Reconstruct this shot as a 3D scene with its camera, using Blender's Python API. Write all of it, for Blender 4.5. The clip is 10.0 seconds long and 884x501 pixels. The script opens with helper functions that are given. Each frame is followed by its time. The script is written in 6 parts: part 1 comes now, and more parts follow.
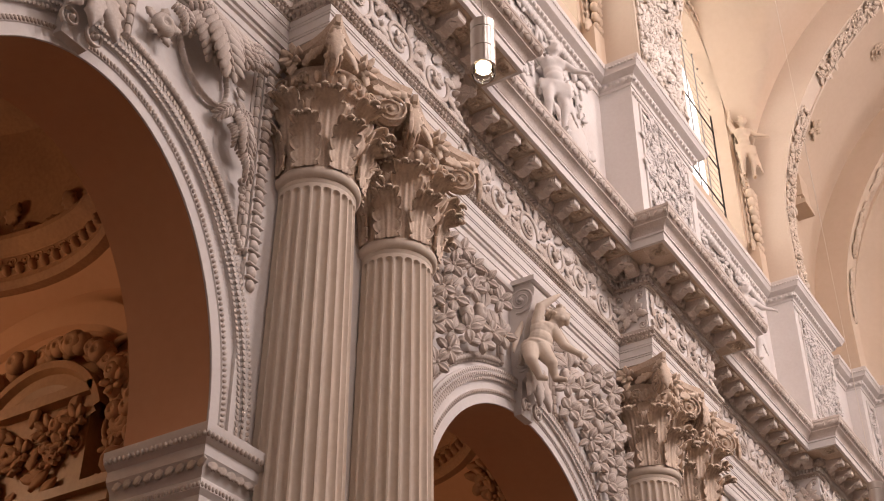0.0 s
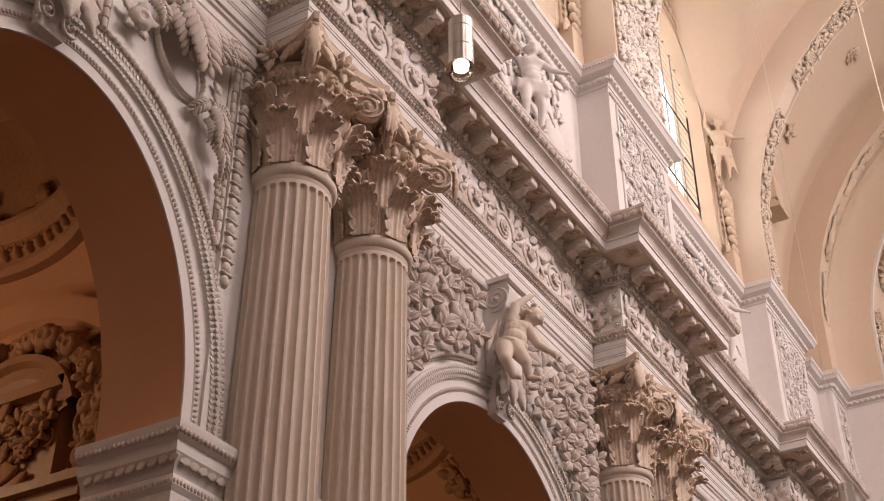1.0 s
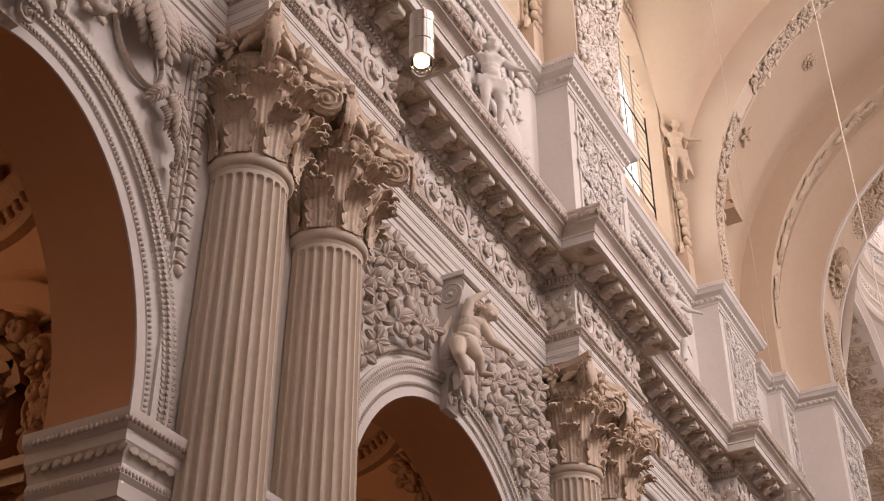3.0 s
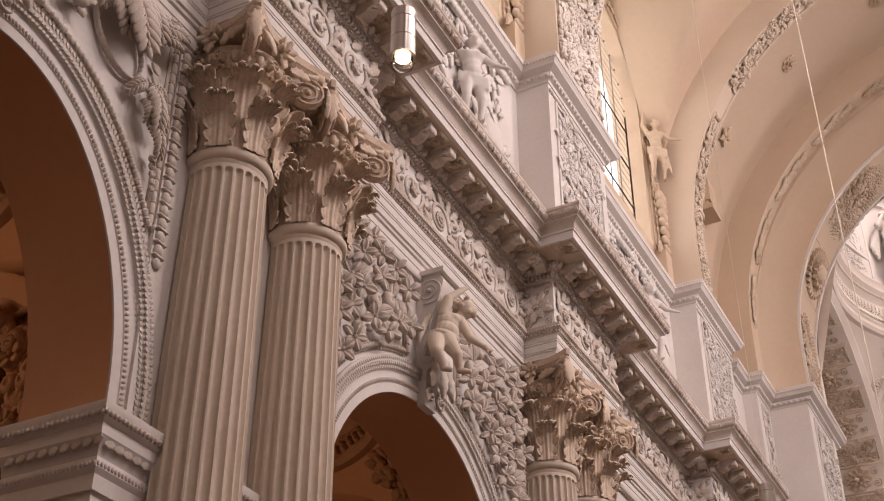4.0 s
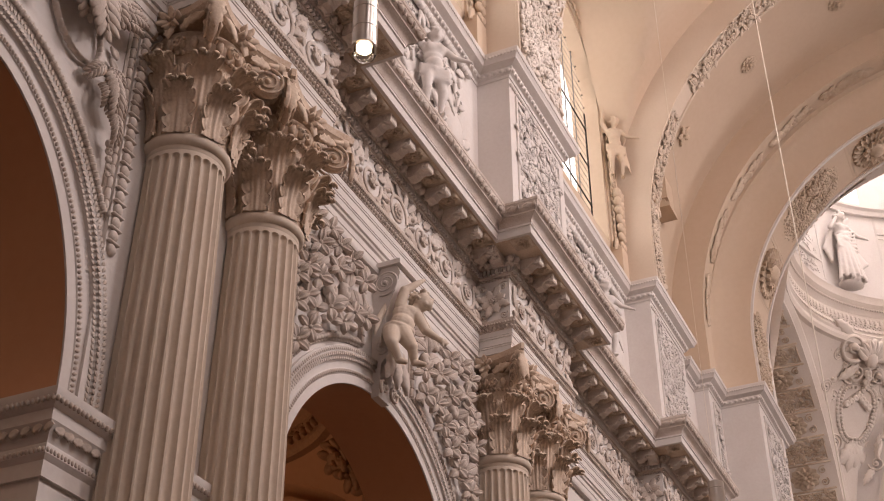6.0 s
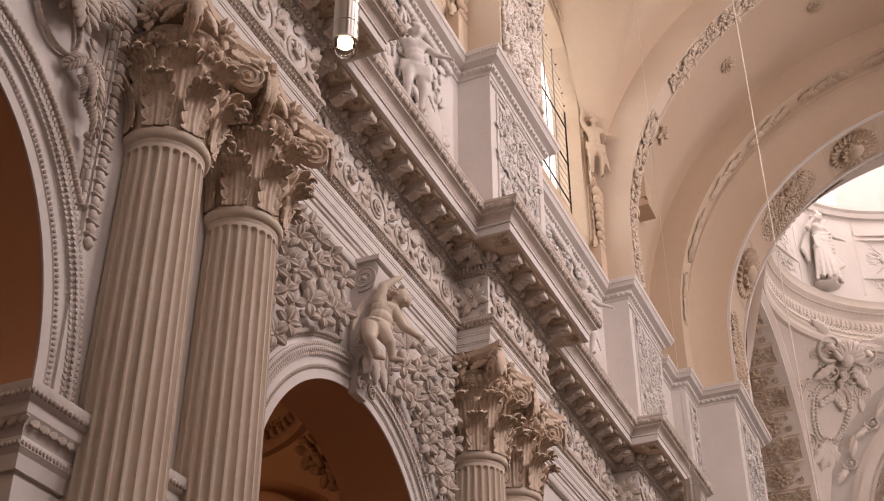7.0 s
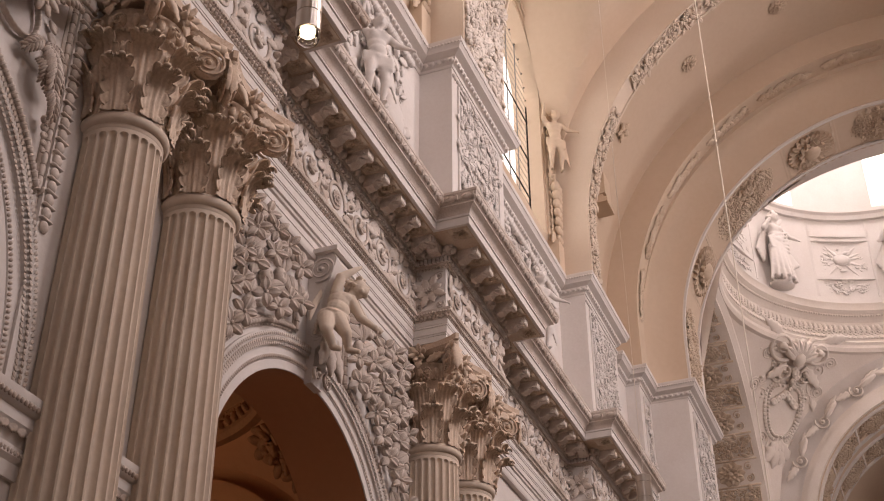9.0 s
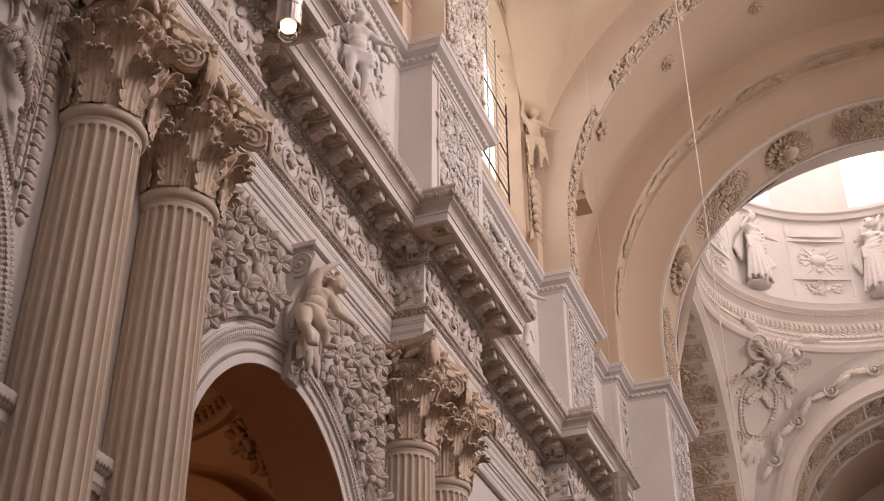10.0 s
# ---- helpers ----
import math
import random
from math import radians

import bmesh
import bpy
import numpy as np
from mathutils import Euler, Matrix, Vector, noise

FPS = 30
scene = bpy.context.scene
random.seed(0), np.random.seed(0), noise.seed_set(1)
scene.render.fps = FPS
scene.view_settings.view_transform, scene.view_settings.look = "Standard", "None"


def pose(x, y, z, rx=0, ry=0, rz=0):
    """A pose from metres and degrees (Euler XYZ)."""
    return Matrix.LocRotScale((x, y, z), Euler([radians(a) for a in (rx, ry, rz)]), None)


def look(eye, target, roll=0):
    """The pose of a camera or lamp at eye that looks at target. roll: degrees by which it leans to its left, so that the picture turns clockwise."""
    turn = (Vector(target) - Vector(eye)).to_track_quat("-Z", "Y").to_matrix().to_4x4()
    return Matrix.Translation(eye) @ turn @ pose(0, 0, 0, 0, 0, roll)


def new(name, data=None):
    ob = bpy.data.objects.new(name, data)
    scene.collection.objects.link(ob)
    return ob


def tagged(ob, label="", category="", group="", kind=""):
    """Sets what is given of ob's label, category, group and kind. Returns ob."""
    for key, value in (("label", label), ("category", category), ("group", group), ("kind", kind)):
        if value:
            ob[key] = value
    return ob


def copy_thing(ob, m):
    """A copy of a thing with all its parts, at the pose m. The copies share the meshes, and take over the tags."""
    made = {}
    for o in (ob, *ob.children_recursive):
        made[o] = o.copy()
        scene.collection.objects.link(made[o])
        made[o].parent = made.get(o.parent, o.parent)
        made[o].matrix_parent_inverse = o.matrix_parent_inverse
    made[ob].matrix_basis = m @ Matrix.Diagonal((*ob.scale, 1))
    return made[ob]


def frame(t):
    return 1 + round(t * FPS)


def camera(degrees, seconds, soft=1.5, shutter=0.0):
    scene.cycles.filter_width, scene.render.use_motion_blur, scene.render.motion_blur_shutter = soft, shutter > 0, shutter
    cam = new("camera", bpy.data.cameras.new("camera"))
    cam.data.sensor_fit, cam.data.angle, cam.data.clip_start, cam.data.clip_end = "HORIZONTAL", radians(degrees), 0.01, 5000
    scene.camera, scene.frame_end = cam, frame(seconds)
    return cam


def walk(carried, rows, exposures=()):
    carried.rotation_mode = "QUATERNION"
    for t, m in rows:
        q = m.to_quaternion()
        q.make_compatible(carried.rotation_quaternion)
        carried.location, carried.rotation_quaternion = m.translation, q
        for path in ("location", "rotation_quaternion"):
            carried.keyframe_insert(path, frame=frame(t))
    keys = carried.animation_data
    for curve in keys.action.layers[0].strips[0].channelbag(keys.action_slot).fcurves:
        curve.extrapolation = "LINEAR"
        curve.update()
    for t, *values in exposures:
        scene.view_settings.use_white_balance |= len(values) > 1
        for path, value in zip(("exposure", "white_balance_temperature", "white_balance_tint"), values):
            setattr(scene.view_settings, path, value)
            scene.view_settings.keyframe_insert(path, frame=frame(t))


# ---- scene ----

cam = camera(38.1, 10.0, soft=1.1)
EYE = (0.0, 0.0, 1.6)
# seconds, turn to the right of +y, tilt up, roll
ROWS = [
    (0.0, 57.759, 34.694, 0.105), (0.5, 58.436, 34.655, 0.084), (1.0, 59.089, 34.606, 0.056), (1.5, 59.719, 34.560, 0.040),
    (2.0, 60.328, 34.506, 0.050), (2.5, 60.913, 34.447, 0.052), (4.0, 62.617, 34.215, 0.060), (4.5, 63.193, 34.137, 0.050),
    (5.0, 63.772, 34.046, 0.020), (5.5, 64.349, 33.964, 0.015), (7.0, 66.058, 33.726, -0.005), (7.5, 66.615, 33.638, -0.025),
    (8.0, 67.173, 33.556, -0.030), (8.5, 67.715, 33.474, -0.042), (9.0, 68.287, 33.386, -0.055), (9.5, 68.850, 33.310, -0.060),
    (10.0, 69.437, 33.218, -0.085),
]


def aim(turn, tilt):
    a, b = radians(turn), radians(tilt)
    return (EYE[0] + math.sin(a) * math.cos(b), EYE[1] + math.cos(a) * math.cos(b), EYE[2] + math.sin(b))


walk(cam, [(t, look(EYE, aim(a, b), r)) for t, a, b, r in ROWS], [(0.0, 0.05), (2.5, -0.10), (5.0, -0.22), (7.5, -0.34), (10.0, -0.42)])

# ---- light ----
world = bpy.data.worlds.new("world")
scene.world = world
world.use_nodes = True
sky = world.node_tree.nodes.new("ShaderNodeTexSky")
sky.sky_type, sky.sun_disc, sky.sun_elevation, sky.sun_rotation = "NISHITA", False, radians(40), radians(200)
world.node_tree.links.new(sky.outputs[0], world.node_tree.nodes["Background"].inputs[0])
world.node_tree.nodes["Background"].inputs[1].default_value = 0.12


def window_light(name, place, target, w, h, watts, colour):
    data = bpy.data.lights.new(name, "AREA")
    data.shape, data.size, data.size_y, data.energy, data.color = "RECTANGLE", w, h, watts, colour
    ob = new(name, data)
    ob.matrix_world = look(place, target)
    return ob


DAY = (1.0, 0.85, 0.83)
WARM = (1.0, 0.83, 0.71)
for x, watts in ((24.08, 2200), (14.78, 2300), (5.48, 1050), (-3.82, 350)):
    window_light("window_daylight", (x, -11.15, 23.2), (x, 4.0, 14.0), 3.6, 5.2, watts, DAY)
for x in (24.4, 15.1):
    window_light("window_daylight", (x, 8.26, 23.6), (x, 0.0, 23.6), 4.7, 6.8, 50, WARM)
# Unseen fill lamp before the windowless west wall, for faces turned west.
window_light("window_daylight", (-13.7, -1.5, 16.0), (4, 2.0, 13.0), 7.0, 9.0, 260, DAY)
window_light("dome_daylight", (44.3, -1.5, 44.0), (44.3, -1.5, 20.0), 8.0, 8.0, 2350, DAY)
# Added lamp, no window behind it: brightens the side arch and pendentive.
window_light("transept_fill", (44.3, -13.2, 22.0), (44.3, 5.0, 23.0), 6.0, 9.0, 1700, DAY)
# Orange lamps added inside the chapels, in place of windows that are not built.
for x, watts in ((6.45, 110), (14.9, 78)):
    window_light("chapel_fill", (x - 0.5, 15.2, 9.2), (x + 1.6, 11.6, 8.6), 1.6, 2.2, watts, (1.0, 0.66, 0.40))

# ---- materials ----


def nodes_of(name):
    m = bpy.data.materials.new(name)
    m.use_nodes = True
    return m, m.node_tree.nodes, m.node_tree.links, m.node_tree.nodes["Principled BSDF"]


def stucco(name, colour, dirt, amount=0.35, rough=0.75, bump=0.25, scale=1.0, dusty=0.0):
    """Painted or bare stucco: large stains, fine grain and grime in the hollows of its texture."""
    m, n, l, b = nodes_of(name)
    co = n.new("ShaderNodeTexCoord")
    big, fine = n.new("ShaderNodeTexNoise"), n.new("ShaderNodeTexNoise")
    big.inputs["Scale"].default_value, big.inputs["Detail"].default_value = 0.55 * scale, 6
    fine.inputs["Scale"].default_value, fine.inputs["Detail"].default_value = 14 * scale, 8
    l.new(co.outputs["Object"], big.inputs["Vector"])
    l.new(co.outputs["Object"], fine.inputs["Vector"])
    ramp = n.new("ShaderNodeValToRGB")
    ramp.color_ramp.elements[0].position, ramp.color_ramp.elements[1].position = 0.38, 0.72
    l.new(big.outputs[0], ramp.inputs[0])
    ramp2 = n.new("ShaderNodeValToRGB")
    ramp2.color_ramp.elements[0].position, ramp2.color_ramp.elements[1].position = 0.35, 0.75
    l.new(fine.outputs[0], ramp2.inputs[0])
    add = n.new("ShaderNodeMath")
    add.operation = "MULTIPLY_ADD"
    l.new(ramp2.outputs[0], add.inputs[0])
    add.inputs[1].default_value = 0.5
    l.new(ramp.outputs[0], add.inputs[2])
    k = n.new("ShaderNodeMath")
    k.operation = "MULTIPLY"
    l.new(add.outputs[0], k.inputs[0])
    k.inputs[1].default_value = amount
    mix = n.new("ShaderNodeMix")
    mix.data_type = "RGBA"
    mix.inputs[6].default_value, mix.inputs[7].default_value = (*colour, 1), (*dirt, 1)
    l.new(k.outputs[0], mix.inputs[0])
    out = mix.outputs[2]
    l.new(out, b.inputs["Base Color"])
    b.inputs["Roughness"].default_value = rough
    bp = n.new("ShaderNodeBump")
    bp.inputs["Strength"].default_value, bp.inputs["Distance"].default_value = bump, 0.012
    l.new(fine.outputs[0], bp.inputs["Height"])
    l.new(bp.outputs[0], b.inputs["Normal"])
    return m


WHITE = stucco("white_stucco", (0.70, 0.655, 0.625), (0.52, 0.45, 0.40))
CARVED = stucco("carved_stucco", (0.66, 0.585, 0.53), (0.34, 0.25, 0.185), 0.6, scale=2.4)
# Tan for carved undersides, with the warm light bounced onto them in the colour.
GARLAND = stucco("tan_bounce_stucco", (0.64, 0.525, 0.41), (0.36, 0.245, 0.155), 0.6, scale=2.4)
CREAM = stucco("cream_stucco", (0.77, 0.70, 0.64), (0.58, 0.49, 0.41), 0.45)
CAPITAL = stucco("capital_stucco", (0.74, 0.61, 0.49), (0.40, 0.27, 0.18), 0.7, scale=2.2)
SHAFT = stucco("shaft_stucco", (0.70, 0.60, 0.50), (0.50, 0.395, 0.305), 0.5, scale=0.9)
# White stucco turned cream: the warm bounced light is part of this colour.
VAULT = stucco("warm_lit_plaster", (0.60, 0.475, 0.36), (0.52, 0.39, 0.275), 0.5, bump=0.1, scale=0.5)
# Paler than the vault: daylight from the window is mixed into the rib tone.
RIB = stucco("daylit_rib_plaster", (0.64, 0.53, 0.43), (0.55, 0.44, 0.34), 0.5, bump=0.15, scale=1.2)
# Arch soffits and chapels, darker and more orange than the nave stucco.
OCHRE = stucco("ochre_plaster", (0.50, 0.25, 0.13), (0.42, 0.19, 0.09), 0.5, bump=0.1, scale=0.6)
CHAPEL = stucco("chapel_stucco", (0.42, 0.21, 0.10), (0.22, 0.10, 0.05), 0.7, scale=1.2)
STONE = stucco("floor_stone", (0.20, 0.15, 0.11), (0.12, 0.085, 0.06), 0.5)


def plain(name, colour, rough=0.5, metal=0.0, emit=0.0):
    m, n, l, b = nodes_of(name)
    b.inputs["Base Color"].default_value = (*colour, 1)
    b.inputs["Roughness"].default_value, b.inputs["Metallic"].default_value = rough, metal
    if emit:
        b.inputs["Emission Color"].default_value, b.inputs["Emission Strength"].default_value = (*colour, 1), emit
    return m


IRON = plain("dark_iron", (0.035, 0.03, 0.028), 0.6, 0.6)
STEEL = plain("brushed_steel", (0.62, 0.57, 0.52), 0.28, 1.0)
GLOW = plain("lamp_glow", (1.0, 0.74, 0.46), 0.4, 0.0, 40.0)
SKYGLOW = plain("sky_backdrop", (1.0, 0.97, 0.93), 1.0, 0.0, 1.5)
LEAD = plain("lead_bar", (0.16, 0.15, 0.15), 0.6, 0.2)
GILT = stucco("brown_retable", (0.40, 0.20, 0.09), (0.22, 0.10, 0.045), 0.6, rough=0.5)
PANE, n, l, b = nodes_of("window_pane")
clear, mixer = n.new("ShaderNodeBsdfTransparent"), n.new("ShaderNodeMixShader")
mixer.inputs[0].default_value = 0.12
b.inputs["Roughness"].default_value = 0.15
l.new(clear.outputs[0], mixer.inputs[1])
l.new(b.outputs[0], mixer.inputs[2])
l.new(mixer.outputs[0], n["Material Output"].inputs[0])
GLASSY, n, l, b = nodes_of("clear_glass")
b.inputs["Transmission Weight"].default_value, b.inputs["Roughness"].default_value, b.inputs["IOR"].default_value = 1.0, 0.02, 1.08
CORD = plain("pale_cord", (0.75, 0.68, 0.58), 0.6)

# ---- mesh tools ----


def finish(bm, name, mat, smooth=None):
    bmesh.ops.recalc_face_normals(bm, faces=bm.faces)
    me = bpy.data.meshes.new(name)
    if smooth is not None:
        c = math.cos(radians(smooth))
        for f in bm.faces:
            f.smooth = True
        for e in bm.edges:
            if len(e.link_faces) == 2 and e.link_faces[0].normal.dot(e.link_faces[1].normal) < c:
                e.smooth = False
    bm.to_mesh(me)
    bm.free()
    me.materials.append(mat)
    return me


def part(name, bm, material, parent=None, label="", smooth=40, at=None):
    """One mesh object, under a thing or a part."""
    ob = new(name, finish(bm, name, material, smooth) if isinstance(bm, bmesh.types.BMesh) else bm)
    if parent is not None:
        ob.parent = parent
    if at is not None:
        ob.matrix_basis = at
    return tagged(ob, label)


def empty(name, m=None):
    ob = new(name)
    ob.empty_display_size = 0.2
    if m is not None:
        ob.matrix_basis = m
    return ob


def structure(name, bm, mat, label, category, smooth=40):
    return tagged(part(name, bm, mat, None, "", smooth), label, category, kind="structure")


def box(bm, x0, y0, z0, x1, y1, z1):
    v = [bm.verts.new(p) for p in ((x0, y0, z0), (x1, y0, z0), (x1, y1, z0), (x0, y1, z0), (x0, y0, z1), (x1, y0, z1), (x1, y1, z1), (x0, y1, z1))]
    for f in ((0, 3, 2, 1), (4, 5, 6, 7), (0, 1, 5, 4), (1, 2, 6, 5), (2, 3, 7, 6), (3, 0, 4, 7)):
        bm.faces.new([v[i] for i in f])


def sweep(bm, path, profile, closed=True):
    """A moulding: profile (out, z) along a level path (x, y); outwards is to the right of the way."""
    n = len(path)
    ways = [(Vector(path[i + 1]) - Vector(path[i])).normalized() for i in range(n - 1)]
    outs = [Vector((w.y, -w.x)) for w in ways]
    rings = []
    for i, p in enumerate(path):
        a, b = outs[max(i - 1, 0)], outs[min(i, n - 2)]
        m = (a + b) / (1 + a.dot(b))
        rings.append([bm.verts.new((p[0] + m.x * d, p[1] + m.y * d, z)) for d, z in profile])
    k = len(profile)
    for a, b in zip(rings, rings[1:]):
        for j in range(k if closed else k - 1):
            bm.faces.new((a[j], b[j], b[(j + 1) % k], a[(j + 1) % k]))
    if closed:
        bm.faces.new(rings[0])
        bm.faces.new(rings[-1][::-1])


def sweep3(bm, frames, profile, closed=True, loop=False):
    """Profile (a, b) carried along frames of (place, a-way, b-way)."""
    rings = [[bm.verts.new(p + u * a + v * b) for a, b in profile] for p, u, v in frames]
    k = len(profile)
    pairs = list(zip(rings, rings[1:])) + ([(rings[-1], rings[0])] if loop else [])
    for a, b in pairs:
        for j in range(k if closed else k - 1):
            bm.faces.new((a[j], b[j], b[(j + 1) % k], a[(j + 1) % k]))
    if closed and not loop:
        bm.faces.new(rings[0])
        bm.faces.new(rings[-1][::-1])


def blob(bm, place, size, turn=None, seg=8, rings=5):
    """A rounded lump."""
    m = Matrix.Translation(place) @ (turn.to_4x4() if turn is not None else Matrix()) @ Matrix.Diagonal((*size, 1))
    bmesh.ops.create_uvsphere(bm, u_segments=seg, v_segments=rings, radius=1, matrix=m)


def lathe(bm, profile, seg=32, place=(0, 0, 0), caps=True):
    """Profile (r, z) turned round the z axis."""
    p = Vector(place)
    rings = [[bm.verts.new(p + Vector((r * math.cos(2 * math.pi * i / seg), r * math.sin(2 * math.pi * i / seg), z))) for i in range(seg)] for r, z in profile]
    for a, b in zip(rings, rings[1:]):
        for i in range(seg):
            bm.faces.new((a[i], a[(i + 1) % seg], b[(i + 1) % seg], b[i]))
    if caps:
        bm.faces.new(rings[0][::-1])
        bm.faces.new(rings[-1])


# ---- plan of the nave ----
BAY = 9.3
PAIR = [10.13, 19.43, 28.73]           # middle of each column pair
HALF = 1.45                            # half width of a projecting piece of entablature
AXIS, GAP = 7.60, 0.83                 # columns: distance of their axes from the eye's line, half their spacing
FRONT, BACK = 7.09, 7.71               # entablature: projecting and set back faces
WALL = 7.85
NAVE_Y = -1.5                          # middle of the nave


def entablature_path(front, back, half, pier=True):
    p = [(-12.0, back)]
    for c in PAIR:
        p += [(c - half, back), (c - half, front), (c + half, front), (c + half, back)]
    return p + [(33.2, back)]


def arch_points(cx, cz, a, b, n=32, full=True):
    return [(cx + a * math.cos(math.pi * i / n), cz + b * math.sin(math.pi * i / n)) for i in range(n + 1)]


ARCHES = [(6.1, 7.3, 2.1, 2.92), (14.6, 7.4, 2.6, 2.72), (14.6 + 9.3, 7.4, 2.6, 2.72)]


def wall_with_arches(bm, y0, y1, x0, x1, z0, z1, arches, foot):
    """A wall slab with round-headed openings cut right through it."""
    def face_strip(y):
        xs = x0
        polys = []
        for cx, cz, a, b in sorted(arches):
            polys.append([(xs, z0), (cx - a, z0), (cx - a, z1), (xs, z1)])
            top = arch_points(cx, cz, a, b)
            for (xa, za), (xb, zb) in zip(top, top[1:]):
                polys.append([(xa, za), (xb, zb), (xb, z1), (xa, z1)])
            if foot > z0:
                polys.append([(cx - a, z0), (cx + a, z0), (cx + a, foot), (cx - a, foot)])
            xs = cx + a
        polys.append([(xs, z0), (x1, z0), (x1, z1), (xs, z1)])
        return [[bm.verts.new((x, y, z)) for x, z in poly] for poly in polys]
    for y in (y0, y1):
        for poly in face_strip(y):
            bm.faces.new(poly)
    for cx, cz, a, b in arches:
        line = [(cx + a, foot)] + arch_points(cx, cz, a, b) + [(cx - a, foot)]
        f, g = [bm.verts.new((x, y0, z)) for x, z in line], [bm.verts.new((x, y1, z)) for x, z in line]
        for i in range(len(line) - 1):
            bm.faces.new((f[i], f[i + 1], g[i + 1], g[i]))

# ---- ornament tools ----


def template(bm):
    """A piece as arrays, to be repeated."""
    bmesh.ops.recalc_face_normals(bm, faces=bm.faces)
    bm.verts.index_update()
    t = (np.array([v.co[:] for v in bm.verts]), [[v.index for v in f.verts] for f in bm.faces])
    bm.free()
    return t


def joined_mesh(name, mat, items, smooth=True):
    """One mesh out of many placed pieces: items of (template, pose)."""
    vs, fs, k = [], [], 0
    for (v, f), m in items:
        a = np.array(m)
        vs.append(v @ a[:3, :3].T + a[:3, 3])
        fs += [[i + k for i in face] for face in f]
        k += len(v)
    me = bpy.data.meshes.new(name)
    me.from_pydata(np.concatenate(vs).tolist() if vs else [], [], fs)
    me.polygons.foreach_set("use_smooth", [smooth] * len(me.polygons))
    me.materials.append(mat)
    return me


def on(origin, u, n):
    """A frame at origin: x along u, z out along n."""
    u, n = Vector(u).normalized(), Vector(n).normalized()
    v = n.cross(u)
    m = Matrix((u, v, n)).transposed().to_4x4()
    m.translation = origin
    return m


def put(x, y, z=0.0, turn=0.0, s=1.0, sy=None, sz=None):
    """A place on a panel: turned in its plane and scaled."""
    return Matrix.Translation((x, y, z)) @ Matrix.Rotation(turn, 4, "Z") @ Matrix.Diagonal((s, s if sy is None else sy, s if sz is None else sz, 1))


def make_leaf(lobes=3, curl=0.16, n=9):
    """A lobed stucco leaf along +x, 1 long, rising from the ground and sinking at its rim."""
    bm = bmesh.new()
    rows = []
    for i in range(n):
        s = i / (n - 1)
        w = 0.30 * math.sin(math.pi * min(1, 0.12 + 0.88 * s)) ** 0.8 * (1 + 0.28 * math.cos(2 * math.pi * lobes * s))
        h = 0.10 + curl * math.sin(math.pi * 0.75 * s)
        rim = -0.06 if s < 0.25 else 0.10
        rows.append([bm.verts.new((s, w * q * (0.86 if abs(q) == 1.1 else 1), rim if abs(q) == 1.1 else h * (1.15 - 0.5 * abs(q)) - (0.09 if q == 0 else 0))) for q in (-1.1, -1, -0.5, 0, 0.5, 1, 1.1)])
    for a, b in zip(rows, rows[1:]):
        for j in range(6):
            bm.faces.new((a[j], b[j], b[j + 1], a[j + 1]))
    bm.faces.new(rows[-1])
    return template(bm)


def make_petal(bm, ang, r0, r1, w, h):
    c, s = math.cos(ang), math.sin(ang)
    rows = []
    for i in range(5):
        t = i / 4
        r, ww = r0 + (r1 - r0) * t, w * (0.25 + 0.75 * math.sin(math.pi * min(1.0, 0.08 + 0.90 * t)) ** 0.8)
        if i == 4:
            ww = w * 0.12
        zz = h * (0.35 + 1.15 * t - 0.75 * t * t)
        rows.append([bm.verts.new((c * r - s * ww * q, s * r + c * ww * q, (zz * (0.62 + 0.38 * abs(q)) if abs(q) <= 1 else zz * 0.45 - 0.05))) for q in (-1.05, -1, 0, 1, 1.05)])
    for a, b in zip(rows, rows[1:]):
        for j in range(4):
            bm.faces.new((a[j], b[j], b[j + 1], a[j + 1]))


def oval_petal(bm, ang, mid, half, wide, h):
    """An oval petal, slightly cupped, standing clear of the ground."""
    c, s = math.cos(ang), math.sin(ang)
    place = lambda r, q, z: bm.verts.new((c * r - s * q, s * r + c * q, z))
    top = [place(mid + half * math.cos(t), wide * math.sin(t), h * (0.75 + 0.35 * math.cos(t))) for t in (2 * math.pi * k / 10 for k in range(10))]
    low = [place(mid + 0.8 * half * math.cos(t), 0.8 * wide * math.sin(t), h * 0.2) for t in (2 * math.pi * k / 10 for k in range(10))]
    heart, far = place(mid - 0.25 * half, 0, h * 0.55), place(mid + 0.45 * half, 0, h * 0.95)
    for k in range(10):
        a, b = top[k], top[(k + 1) % 10]
        bm.faces.new((a, b, far if k in (0, 1, 8, 9) else heart))
        bm.faces.new((b, a, low[k], low[(k + 1) % 10]))
    bm.faces.new((top[2], far, heart))
    bm.faces.new((top[8], heart, far))


def make_flower(n=5, inner=0.15):
    bm = bmesh.new()
    for i in range(n):
        oval_petal(bm, 2 * math.pi * i / n, 0.56, 0.44, 0.88 * math.pi / n * 0.56, 0.40)
    bmesh.ops.create_uvsphere(bm, u_segments=8, v_segments=5, radius=inner, matrix=Matrix.Translation((0, 0, 0.26)))
    return template(bm)


